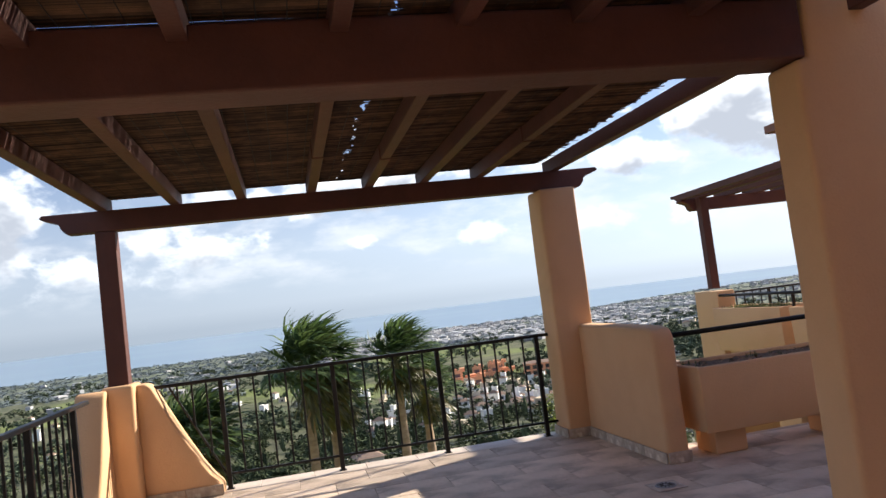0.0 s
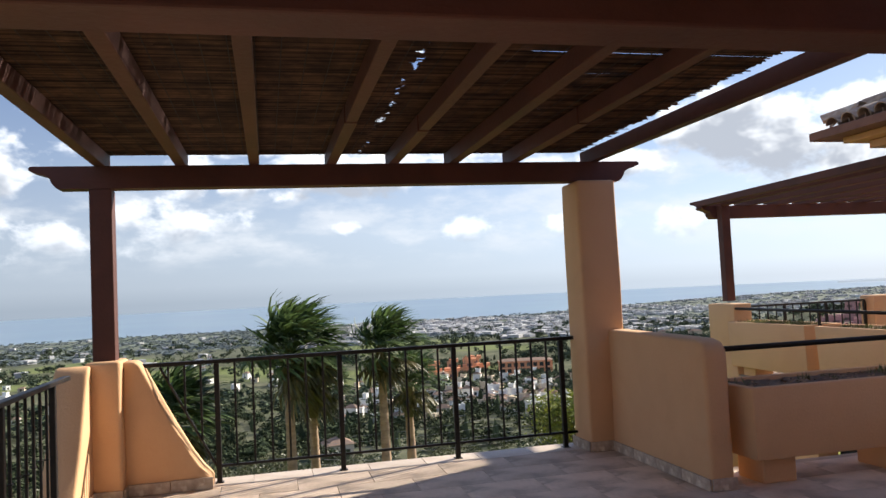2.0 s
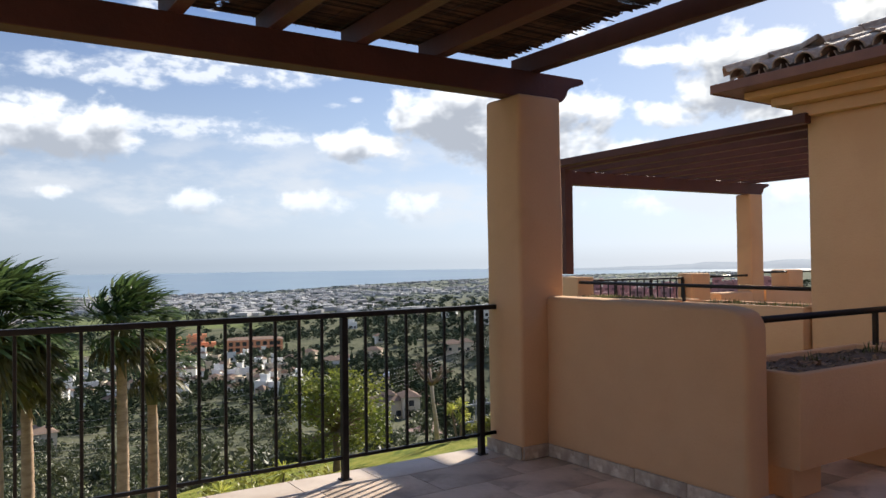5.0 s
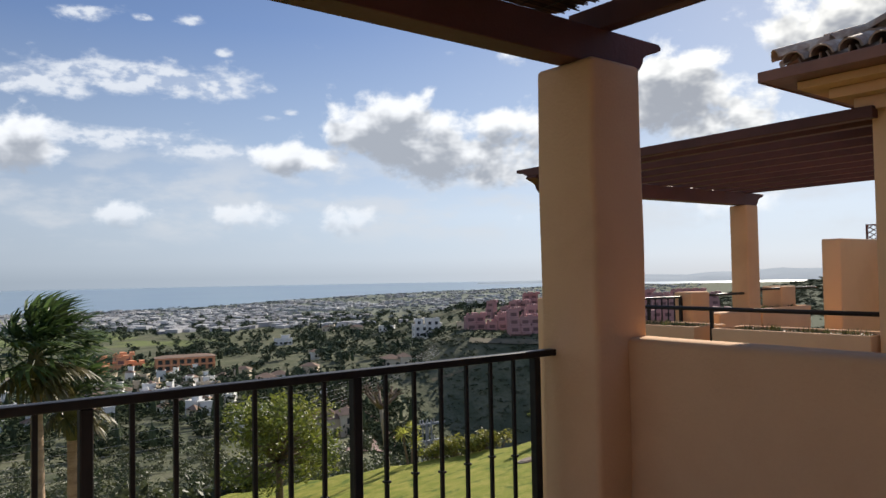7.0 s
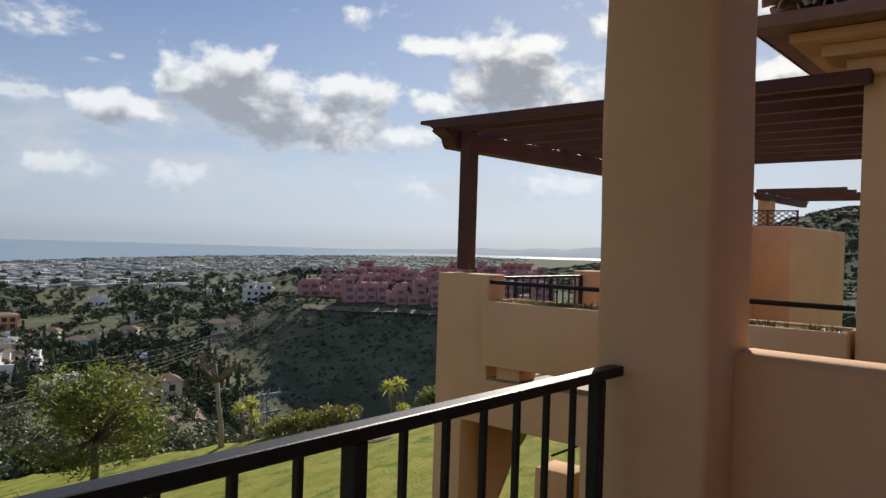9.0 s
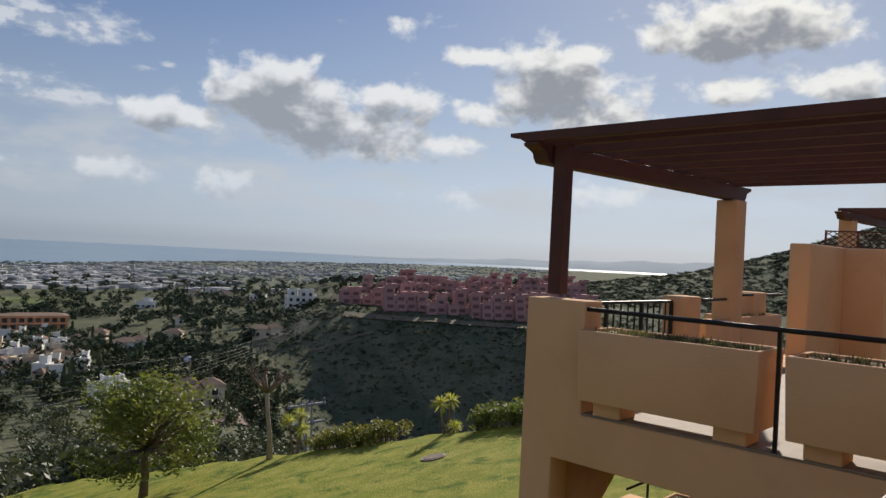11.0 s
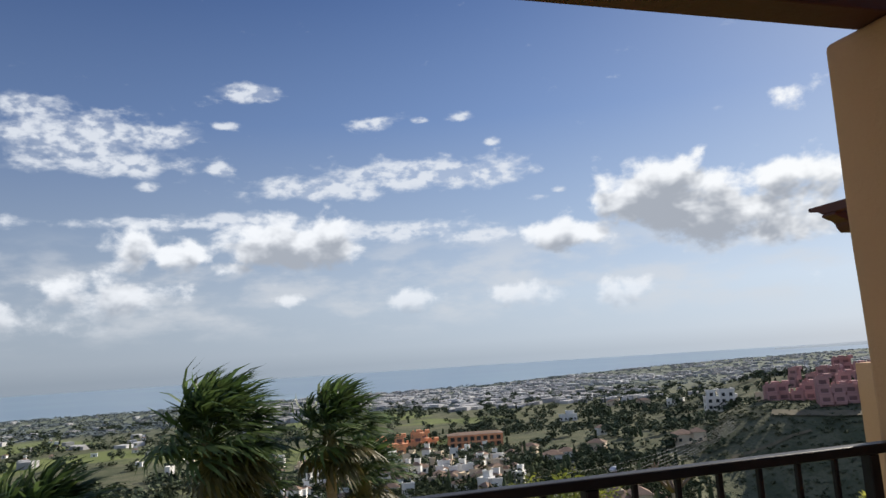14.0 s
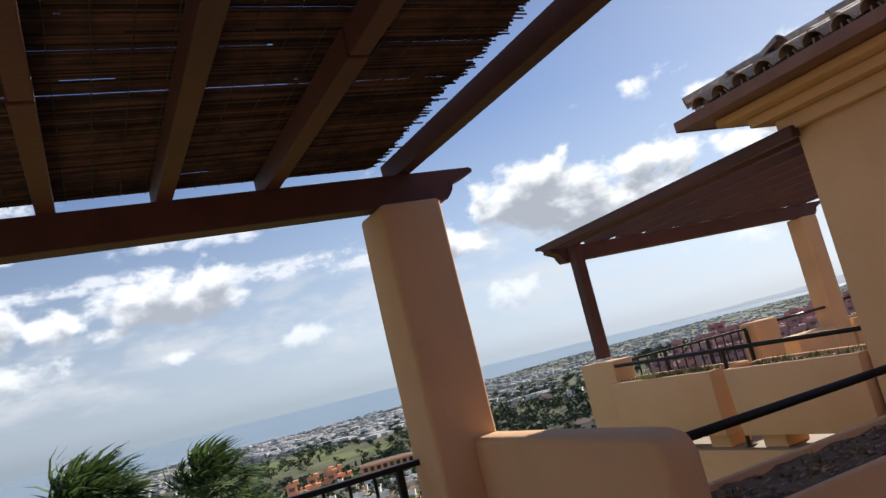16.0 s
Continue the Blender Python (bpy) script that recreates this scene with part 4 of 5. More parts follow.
# ---- palms ----
def palm(name, base, crown_z, radius, seed, label, fronds=46, trunk_r=0.135, skirt=1.0, wind=1.0, lean=0.0):
    """A fan palm blown by wind towards +x: ringed trunk, hanging dead fronds, many split fans."""
    rng = random.Random(seed)
    tree = thing("palm_tree", label, "palm tree", Matrix.Translation(base), "palm trees")
    h = crown_z - base.z
    pts, rad = [], []
    for i in range(25):
        t = i / 24
        pts.append((lean * t * t + 0.03 * math.sin(4 * t), 0.02 * math.sin(5 * t), h * t))
        rad.append(trunk_r * (1.35 - 0.5 * t) * (1.0 + (0.06 if i % 2 else -0.02)))
    part("trunk", tube(pts, rad, 12), PALMBARK, tree, smooth=True)
    top = Vector((lean, 0, h))
    green, dry = bmesh.new(), bmesh.new()
    tube([top + Vector((0, 0, -0.9 * skirt)), top + Vector((0, 0, -0.2)), top + Vector((0, 0, 0.25))], [trunk_r * 1.15, trunk_r * 1.7, trunk_r * 0.9], 10, dry)

    def fan(bm, way, stem, size, push, droop):
        way = way.normalized()
        hub = top + way * stem + push * (0.35 * stem * stem)
        tube([top + way * 0.1, top + way * stem * 0.6 + push * 0.1 * stem, hub], [0.018, 0.014, 0.011], 4, bm)
        side_v = way.cross(Vector((0, 0, 1)))
        side_v = side_v.normalized() if side_v.length > 0.1 else Vector((1, 0, 0))
        n = 15
        for i in range(n):
            a = radians(-105 + 210 * i / (n - 1)) + rng.uniform(-0.06, 0.06)
            d = (way * math.cos(a) + side_v * math.sin(a)).normalized()
            d = (d + push * rng.uniform(0.35, 0.75)).normalized()
            ln = size * rng.uniform(0.8, 1.08) * (1 - 0.25 * abs(a) / 1.8)
            w = d.cross(Vector((rng.uniform(-.4, .4), rng.uniform(-.4, .4), 1))).normalized() * size * 0.052
            p0 = hub
            p1 = hub + d * ln * 0.45 + Vector((0, 0, 0.02))
            d2 = (d + push * 0.9 + Vector((0, 0, -droop))).normalized()
            p2 = p1 + d2 * ln * 0.35
            d3 = (d2 + push * 0.9 + Vector((0, 0, -1.4 * droop + rng.uniform(-.1, .2)))).normalized()
            p3 = p2 + d3 * ln * 0.32
            v = [bm.verts.new(q) for q in (p0 - w * 0.2, p0 + w * 0.2, p1 + w, p1 - w, p2 + w * 0.7, p2 - w * 0.7, p3)]
            bm.faces.new((v[0], v[1], v[2], v[3])), bm.faces.new((v[3], v[2], v[4], v[5])), bm.faces.new((v[5], v[4], v[6]))
    gust = Vector((0.62 * wind, -0.15 * wind, 0.10))
    for i in range(fronds):
        t = i / fronds
        el = radians(84 - 98 * t + rng.uniform(-12, 12))
        a = i * 2.39996 + rng.uniform(-0.2, 0.2)
        way = Vector((math.cos(a) * math.cos(el), math.sin(a) * math.cos(el), math.sin(el)))
        way = (way + gust * 0.25).normalized()
        fan(green, way, radius * rng.uniform(0.40, 0.62), radius * rng.uniform(0.5, 0.66), gust * rng.uniform(0.6, 1.25), 0.20 + 0.35 * t)
    for i in range(int(fronds * 0.40)):
        el = radians(rng.uniform(-80, -22))
        a = rng.uniform(0, 6.28)
        way = Vector((math.cos(a) * math.cos(el) + 0.25 * wind, math.sin(a) * math.cos(el), math.sin(el)))
        fan(dry, way, radius * rng.uniform(0.3, 0.6) * skirt, radius * rng.uniform(0.4, 0.58), gust * 0.5, 0.65)
    part("crown", green, FROND, tree, "wind-blown split green fan fronds")
    part("dead_fronds", dry, OLDFROND, tree, "hanging brown-green dead fronds")
    return tree


def palm_at(x, y, crown_z, radius, seed, label, **more):
    base = Vector((x, y, ground_z(x, y)))
    return palm("palm_tree", base, crown_z, radius, seed, label, **more)


palm_at(0.22, 23.3, -0.26, 1.8, 11, "tall fan palm with wind-blown green crown below the terrace", fronds=64, skirt=1.25)
palm_at(3.18, 23.9, -0.37, 1.48, 12, "slender fan palm with wind-blown crown below the terrace", fronds=44)
palm_at(1.0, 24.8, -1.5, 1.35, 13, "shorter fan palm behind a taller one", fronds=36, trunk_r=0.14)
palm_at(4.2, 25.0, -1.6, 1.25, 14, "shorter fan palm with drooping dry fronds", fronds=30, trunk_r=0.14, skirt=1.2)
palm_at(-3.1, 21.5, -1.75, 1.65, 15, "low fan palm with broad wind-blown crown", fronds=46)


# ---- broadleaf trees and shrubs of the garden ----
def leaf_cloud(bm, centre, size, n, leaf, rng, squash=0.8):
    for _ in range(n):
        d = Vector((rng.gauss(0, 1), rng.gauss(0, 1), rng.gauss(0, 1))).normalized()
        q = centre + Vector((d.x, d.y, d.z * squash)) * size * rng.random() ** 0.45
        u = Vector((rng.uniform(-1, 1), rng.uniform(-1, 1), rng.uniform(-0.6, 0.6))).normalized()
        w = u.cross(Vector((rng.uniform(-1, 1), rng.uniform(-1, 1), rng.uniform(-1, 1)))).normalized()
        s = leaf * rng.uniform(0.6, 1.3)
        bm.faces.new([bm.verts.new(p) for p in (q - u * s, q + w * s * 0.38, q + u * s, q - w * s * 0.38)])


def leafy_tree(x, y, height, radius, seed, label, clumps=34, leaf=0.075, per=90, mat=None, trunk=0.09, z=None):
    rng = random.Random(seed)
    base = Vector((x, y, ground_z(x, y) if z is None else z))
    tree = thing("broadleaf_tree", label, "tree", Matrix.Translation(base))
    wood = tube([(0, 0, -0.1), (0.03, 0, height * 0.2), (-0.03, 0.02, height * 0.42)], [trunk * 1.3, trunk, trunk * 0.8], 9)
    green = bmesh.new()
    for i in range(clumps):
        a, t = i * 2.4 + rng.uniform(-.3, .3), rng.random()
        r = radius * math.sqrt(rng.random()) * (1 - 0.45 * abs(t - 0.35))
        c = Vector((r * math.cos(a), r * math.sin(a), height * (0.26 + 0.66 * t)))
        mid = Vector((c.x * 0.4, c.y * 0.4, height * (0.35 + 0.3 * t)))
        tube([(-0.03, 0.02, height * 0.40), mid, c], [trunk * 0.5, trunk * 0.3, trunk * 0.1], 5, wood)
        leaf_cloud(green, c, radius * rng.uniform(0.24, 0.40), per, leaf, rng)
    part("trunk", wood, BARK, tree, smooth=True)
    part("crown", green, mat or LEAF, tree)
    return tree


def bare_tree(x, y, height, seed):
    """A pollarded tree: pale stem, forked arms, a head of stubby bare twigs."""
    rng = random.Random(seed)
    tree = thing("bare_tree", "leafless pollarded tree with pale slender trunk on the lawn", "tree", pose(x, y, ground_z(x, y)))
    part("trunk", tube([(0.12, 0, -0.1), (0.08, 0, height * 0.25), (-0.05, 0, height * 0.5), (-0.13, 0, height * 0.72)], [0.12, 0.085, 0.07, 0.08], 10), PALEBARK, tree, smooth=True)
    fork = Vector((-0.13, 0, height * 0.70))
    for i in range(7):
        a = i * 0.9 + 0.3
        end = fork + Vector((0.62 * math.cos(a), 0.5 * math.sin(a), height * rng.uniform(0.13, 0.22)))
        part("limb", tube([fork, (fork + end) / 2 + Vector((0, 0, -0.05)), end], [0.075, 0.06, 0.05], 7), BARK, tree, smooth=True)
        bm = bmesh.new()
        for _ in range(9):
            d = Vector((rng.uniform(-1, 1), rng.uniform(-1, 1), rng.uniform(0.1, 1.2))).normalized()
            tube([end, end + d * rng.uniform(0.15, 0.32)], [0.03, 0.02], 5, bm)
        part("twigs", bm, BARK, tree)


def spiky(x, y, heads, seed, label, z=None, leaf=0.42):
    """A yucca-like plant: thin stems topped with balls of pointed blades."""
    rng = random.Random(seed)
    base = Vector((x, y, ground_z(x, y) if z is None else z))
    p = thing("yucca", label, "plant", Matrix.Translation(base), "yuccas at the lawn edge")
    for dx, dy, h in heads:
        part("stem", tube([(dx * 0.3, dy * 0.3, -0.05), (dx, dy, h)], [0.05, 0.035], 7), BARK, p)
        bm = bmesh.new()
        c = Vector((dx, dy, h))
        for _ in range(70):
            d = Vector((rng.gauss(0, 1), rng.gauss(0, 1), rng.gauss(0.35, 0.8))).normalized()
            w = d.cross(Vector((rng.uniform(-1, 1), rng.uniform(-1, 1), 1))).normalized() * 0.022
            m = c + d * leaf * 0.5
            tip = c + d * leaf * rng.uniform(0.8, 1.1) + Vector((0, 0, -0.05))
            bm.faces.new([bm.verts.new(q) for q in (c - w * 0.4, m - w, tip, m + w)])
        part("leaf_head", bm, YUCCA, p)


def shrub(x, y, w, h, seed, label, mat=None, n=10, leaf=0.07, per=110, z=None, name="shrub"):
    rng = random.Random(seed)
    base = Vector((x, y, ground_z(x, y) if z is None else z))
    p = thing(name, label, "shrub", Matrix.Translation(base), "garden shrubs")
    bm = bmesh.new()
    stems = bmesh.new()
    for i in range(n):
        c = Vector((rng.uniform(-w, w) / 2, rng.uniform(-w, w) / 4, h * rng.uniform(0.3, 0.75)))
        leaf_cloud(bm, c, h * rng.uniform(0.35, 0.5), per, leaf, rng, 0.9)
        tube([(c.x * 0.6, c.y * 0.6, -0.05), c], [0.03, 0.012], 5, stems)
    tagged(part("stem_growth", stems, BARK, p), kind="stuff")
    part("foliage", bm, mat or SHRUB, p)


def at_edge(az, inset=0.3):
    """The spot at a bearing just inside the edge of the lawn."""
    d, a = 8.0, radians(az + TURN)
    while past_edge(EYE.x + d * math.sin(a), EYE.y + d * math.cos(a)) < -inset:
        d += 0.1
    x, y = EYE.x + d * math.sin(a), EYE.y + d * math.cos(a)
    return Vector((x, y, ground_z(x, y))), d


tp, td = on_ground(28.1, -18.0)
leafy_tree(tp.x, tp.y, 3.75, 2.0, 31, "bushy green tree with dark trunk on the lawn", clumps=70, leaf=0.085, per=130, trunk=0.12)
bp, bd = at_edge(36.5, 1.0)
bare_tree(bp.x, bp.y, 3.35, 32)
yp, yd = at_edge(38.6, 0.2)
spiky(yp.x, yp.y, [(-0.35, 0, 1.15), (0.3, 0.2, 1.25), (0.05, -0.2, 0.9)], 33, "yellow-green spiky yucca with three heads", leaf=0.38)
yp, yd = at_edge(49.8, 0.2)
spiky(yp.x, yp.y, [(-0.35, 0, 1.0), (0.25, 0.1, 1.05), (0.1, -0.2, 0.25)], 34, "yellow-green spiky yucca with three heads", leaf=0.36)
sp, sd = at_edge(43.2, 0.2)
for i in range(4):
    shrub(at_edge(40.7 + 1.5 * i, 0.1)[0].x, at_edge(40.7 + 1.5 * i, 0.1)[0].y, 1.3, 0.62 + 0.08 * (i % 2), 40 + i, "low yellow-green shrub at the lawn edge", SHRUB)
sp, sd = at_edge(53.6, 0.3)
for i in range(3):
    shrub(at_edge(52.6 + 1.7 * i, 0.2)[0].x, at_edge(52.6 + 1.7 * i, 0.2)[0].y, 1.2, 0.85, 50 + i, "clipped dark green hedge at the lawn edge", LEAF, name="hedge")
# garden plants seen through the railing
GARDEN = ((-6.5, 20, 1.6), (-4.6, 19, 1.3), (-1.0, 18.5, 1.1), (1.0, 19, 1.0), (2.6, 18.6, 1.2), (4.3, 19.2, 1.0), (5.8, 20.5, 1.3), (7.2, 22.0, 1.4), (-3.0, 23, 1.6), (0.0, 21, 1.2), (6.2, 24.5, 1.5), (2.2, 22.0, 1.1))
for i, (x, y, h) in enumerate(GARDEN):
    shrub(x, y, 1.9, h, 60 + i, "mixed green garden shrub below the terrace", SHRUB if i % 3 else LEAF, n=9, leaf=0.09, per=70)
for i, (x, y) in enumerate(((2.9, 20.2), (4.9, 20.8), (1.4, 20.6), (-2.2, 19.5), (6.6, 21.0))):
    spiky(x, y, [(0, 0, 1.2 + 0.2 * (i % 3))], 80 + i, "yellow-green spiky yucca among shrubs", leaf=0.45)
# manhole cover on the lawn
mp, md = on_ground(48.9, -15.4)
lid = thing("manhole_cover", "round grey manhole cover in the lawn", "manhole", pose(mp.x, mp.y, mp.z + 0.075, -12.5, -7.2, 0))
bm = bmesh.new()
bmesh.ops.create_cone(bm, cap_ends=True, segments=28, radius1=0.30, radius2=0.28, depth=0.06)
part("lid", bm, BARK, lid)
bm = bmesh.new()
bmesh.ops.create_cone(bm, cap_ends=True, segments=28, radius1=0.36, radius2=0.35, depth=0.03)
part("ring", bm, OLDPAVING, lid)


# ---- houses of the valley ----
def hip_roof(x0, x1, y0, y1, z, rise, over=0.5):
    bm = bmesh.new()
    x0, x1, y0, y1 = x0 - over, x1 + over, y0 - over, y1 + over
    half = min(x1 - x0, y1 - y0) / 2
    if x1 - x0 >= y1 - y0:
        r0, r1 = (x0 + half, (y0 + y1) / 2), (x1 - half + 0.01, (y0 + y1) / 2)
    else:
        r0, r1 = ((x0 + x1) / 2, y0 + half), ((x0 + x1) / 2, y1 - half + 0.01)
    c = [bm.verts.new(q) for q in ((x0, y0, z), (x1, y0, z), (x1, y1, z), (x0, y1, z), (*r0, z + rise), (*r1, z + rise))]
    if x1 - x0 >= y1 - y0:
        fs = ((0, 1, 5, 4), (1, 2, 5), (2, 3, 4, 5), (3, 0, 4))
    else:
        fs = ((0, 1, 4), (1, 2, 5, 4), (2, 3, 5), (3, 0, 4, 5))
    for f in fs:
        bm.faces.new([c[i] for i in f])
    bm.faces.new((c[3], c[2], c[1], c[0]))
    return bm


def house(at, blocks, mat, label, roof_mat=None, group="valley houses", category="house", windows=True, storey=3.0):
    """A house of boxes (x0, x1, y0, y1, height, roof rise); y0 faces the terrace."""
    h = thing("house", label, category, at, group)
    for x0, x1, y0, y1, z1, rise in blocks:
        body = part("wall", box(x0, x1, y0, y1, -4.0, z1), mat, h)
        if rise > 0:
            part("roof", hip_roof(x0, x1, y0, y1, z1 + 0.02, rise), roof_mat or FARROOF, h)
        else:
            bm = box(x0 - 0.15, x1 + 0.15, y0 - 0.15, y0 + 0.15, z1 + 0.01, z1 + 0.7)
            box(x0 - 0.15, x0 + 0.15, y0 + 0.16, y1, z1 + 0.01, z1 + 0.7, bm=bm)
            box(x1 - 0.15, x1 + 0.15, y0 + 0.16, y1, z1 + 0.01, z1 + 0.7, bm=bm)
            part("parapet", bm, mat, h)
        if not windows:
            continue
        n = max(1, int((x1 - x0) / 3.4))
        for s in range(max(1, int(z1 / storey))):
            for i in range(n):
                cx = x0 + (x1 - x0) * (i + 0.5) / n
                w = part("window", box(cx - 0.75, cx + 0.75, y0 - 0.10, y0 - 0.012, s * storey + 0.7, s * storey + 2.3), FARGLASS, h)
                part("sill", box(cx - 0.95, cx + 0.95, y0 - 0.35, y0 - 0.104, s * storey + 0.5, s * storey + 0.66), mat, w)
        for s in range(max(1, int(z1 / storey))):
            part("window", box(x0 - 0.10, x0 - 0.012, (y0 + y1) / 2 - 0.8, (y0 + y1) / 2 + 0.8, s * storey + 0.7, s * storey + 2.3), FARGLASS, h)
    return h


def facing(az, el, turn=0.0, lift=0.0):
    p, d = on_ground(az, el)
    return pose(p.x, p.y, p.z + lift, 0, 0, -az + turn), d


def place_house(az, el, blocks, mat, label, turn=0.0, size=0.68, **more):
    m, d = facing(az, el, turn)
    return house(m @ Matrix.Scale(size, 4), blocks, mat, label, **more)


place_house(25.6, -11.7, [(-4.5, 4.5, 0, 7, 5.6, 0), (-1.5, 3.5, 1.5, 6, 7.0, 0)], WHITEWALL, "white cubic villa with flat roof among trees", 18)
place_house(31.3, -12.0, [(-6, 3, 0, 8, 5.0, 1.9), (1.5, 6.5, -2, 5, 6.2, 1.6), (-3, 0, 2, 5, 6.6, 1.2)], CREAMWALL, "cream villa with clay tiled roofs beside a road", 12)
place_house(26.7, -8.1, [(-7, 2, 0, 8, 4.5, 2.0), (0, 8, 3, 9, 5.2, 1.8)], WHITEWALL, "white villa with clay tiled hip roof", 8)
place_house(29.4, -7.3, [(-5, 4, 0, 7, 4.2, 1.8)], CREAMWALL, "cream house with clay tiled roof", -10)
place_house(36.2, -7.0, [(-9, 1, 0, 9, 4.2, 2.2), (0, 6, -2, 7, 5.2, 1.8)], CREAMWALL, "cream villa with low tiled roof on the slope", 15)
place_house(38.6, -4.75, [(-9, -2, 0, 9, 6, 0), (-3, 4, -2, 7, 9.5, 0), (-1, 6, 2, 9, 6.5, 0), (-8, -4, 3, 8, 9, 0)], WHITEWALL, "white modern villa with stacked flat roofs", 12, size=0.85)
place_house(35.2, -4.2, [(-8, 6, 0, 8, 4.5, 0)], WHITEWALL, "white low villa on the hill", -8)
place_house(33.0, -4.2, [(-7, 6, 0, 8, 5.2, 2.2)], CREAMWALL, "cream villa with tiled roof on the hill", 10)
place_house(30.8, -4.1, [(-8, 2, 0, 8, 4.8, 2.0), (0, 6, 1, 8, 6.8, 0)], CREAMWALL, "cream villa with a flat-roofed tower", -6)
place_house(41.0, -4.2, [(-4, 5, 0, 7, 4.5, 0)], CREAMWALL, "tan flat-roofed building on the hill", 0)
place_house(27.6, -5.0, [(-9, 6, 0, 7, 5.0, 0), (-3, 4, 2, 7, 7.5, 0)], WHITEWALL, "long white villa with flat roofs", 5)
place_house(29.9, -6.1, [(-3, 2.5, 0, 5, 4.0, 1.6)], WHITEWALL, "small white house on the slope", 20)
place_house(24.6, -7.2, [(-5, 3, 0, 6, 3.6, 1.6)], CREAMWALL, "cream house with clay tiled roof", -15)
place_house(6.2, -12.5, [(-3.5, 3.5, 0, 6, 3.6, 1.7)], CREAMWALL, "cream cottage with clay tiled roof among palms", 15)
place_house(-4.5, -14.0, [(-3, 3, 0, 5, 2.6, 1.5)], CREAMWALL, "small house with red tiled roof below the railing", 10)


def stepped_block(az, el, n, mat, label, rng, turn, unit=6.0, depth=9.0, floors=3, roof=0.0):
    """A terraced apartment row: stepped units with balconies, parapets and chimneys."""
    m, d = facing(az, el, turn)
    h = thing("apartment_building", label, "apartment building", m, "apartment rows")
    for i in range(n):
        x0 = (i - n / 2) * unit
        f = max(1, floors + rng.choice((-1, 0, 0, 1)))
        y0 = rng.uniform(-2, 2)
        for s in range(f):
            back = 1.6 * s
            part("wall", box(x0, x0 + unit - 0.05, y0 + back, y0 + depth, 2.9 * s - (5 if s == 0 else 0), 2.9 * (s + 1) - 0.02), mat, h)
            part("balcony", box(x0 + 0.3, x0 + unit - 0.4, y0 + back - 1.35, y0 + back - 0.02, 2.9 * s + 0.0, 2.9 * s + 0.95), mat, h)
            # flat dark sheet painted as the shade within the loggia
            part("opening", box(x0 + 0.9, x0 + unit - 1.0, y0 + back - 0.015, y0 + back - 0.006, 2.9 * s + 0.96, 2.9 * s + 2.3), LOGGIASHADE, h)
        z = 2.9 * f
        if roof:
            part("roof", hip_roof(x0, x0 + unit, y0 + 1.6 * (f - 1), y0 + depth, z, roof, 0.3), FARROOF, h)
        else:
            part("parapet", box(x0, x0 + unit - 0.05, y0 + 1.6 * (f - 1), y0 + 1.6 * (f - 1) + 0.3, z, z + 0.9), mat, h)
            part("chimney", box(x0 + 1.0, x0 + 2.0, y0 + depth - 2, y0 + depth - 1, z, z + 1.3), mat, h)
            part("stair_tower", box(x0 + 3.0, x0 + 5.2, y0 + depth - 4, y0 + depth - 0.5, z, z + 1.5), mat, h)


rng = random.Random(77)
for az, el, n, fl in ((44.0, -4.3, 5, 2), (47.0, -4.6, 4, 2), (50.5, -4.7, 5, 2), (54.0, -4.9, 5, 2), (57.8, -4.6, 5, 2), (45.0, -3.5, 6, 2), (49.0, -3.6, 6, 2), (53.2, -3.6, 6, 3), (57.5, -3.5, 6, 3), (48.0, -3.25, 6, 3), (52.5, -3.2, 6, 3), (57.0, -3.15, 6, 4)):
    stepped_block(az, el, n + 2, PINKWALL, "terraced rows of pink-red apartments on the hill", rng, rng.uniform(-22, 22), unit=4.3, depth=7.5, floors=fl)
for az, el, n, fl in ((15.6, -6.5, 3, 1), (17.0, -6.4, 2, 1), (14.2, -6.8, 3, 1), (16.4, -6.2, 2, 2)):
    stepped_block(az, el, n, ORANGEWALL, "stepped orange apartment block in the valley", rng, rng.uniform(-10, 10), unit=4.2, depth=7.0, floors=fl)
m, d = facing(20.6, -6.55, 6)
h = thing("apartment_building", "long orange apartment building with tiled roof in the valley", "apartment building", m, "apartment rows")
part("wall", box(-11, 11, 0, 8, -5, 5.0), ORANGEWALL, h)
part("roof", hip_roof(-11, 11, 0, 8, 5.02, 0.9, 0.4), FARROOF, h)
for s in range(2):
    for i in range(8):
        part("opening", box(-10.2 + 2.65 * i, -8.6 + 2.65 * i, -0.06, -0.012, 2.4 * s + 0.3, 2.4 * s + 1.9), FARGLASS, h)
    part("balcony", box(-10.6, 10.6, -1.0, -0.07, 2.4 * s + 2.0, 2.4 * s + 2.3), ORANGEWALL, h)

# the white town in the valley
rng = random.Random(91)
for i in range(150):
    az, el = rng.uniform(5.5, 24), rng.uniform(-10.0, -6.8)
    if i > 112:
        az, el = rng.uniform(-22, 6), rng.uniform(-7.5, -3.6)
    w, dp, hh = rng.uniform(1.7, 3.4), rng.uniform(4, 6), rng.choice((2.6, 2.8, 3.0, 5.0))
    place_house(az, el, [(-w, w, 0, dp, hh, rng.choice((0, 0, 1.4, 1.6)))] + ([(-w * 0.4, w * 0.8, 2, dp - 0.5, hh + 2.6, 0)] if rng.random() < 0.4 else []),
                rng.choice((WHITEWALL, WHITEWALL, WHITEWALL, CREAMWALL)), "small white house of the valley town", rng.uniform(-35, 35), size=0.6)


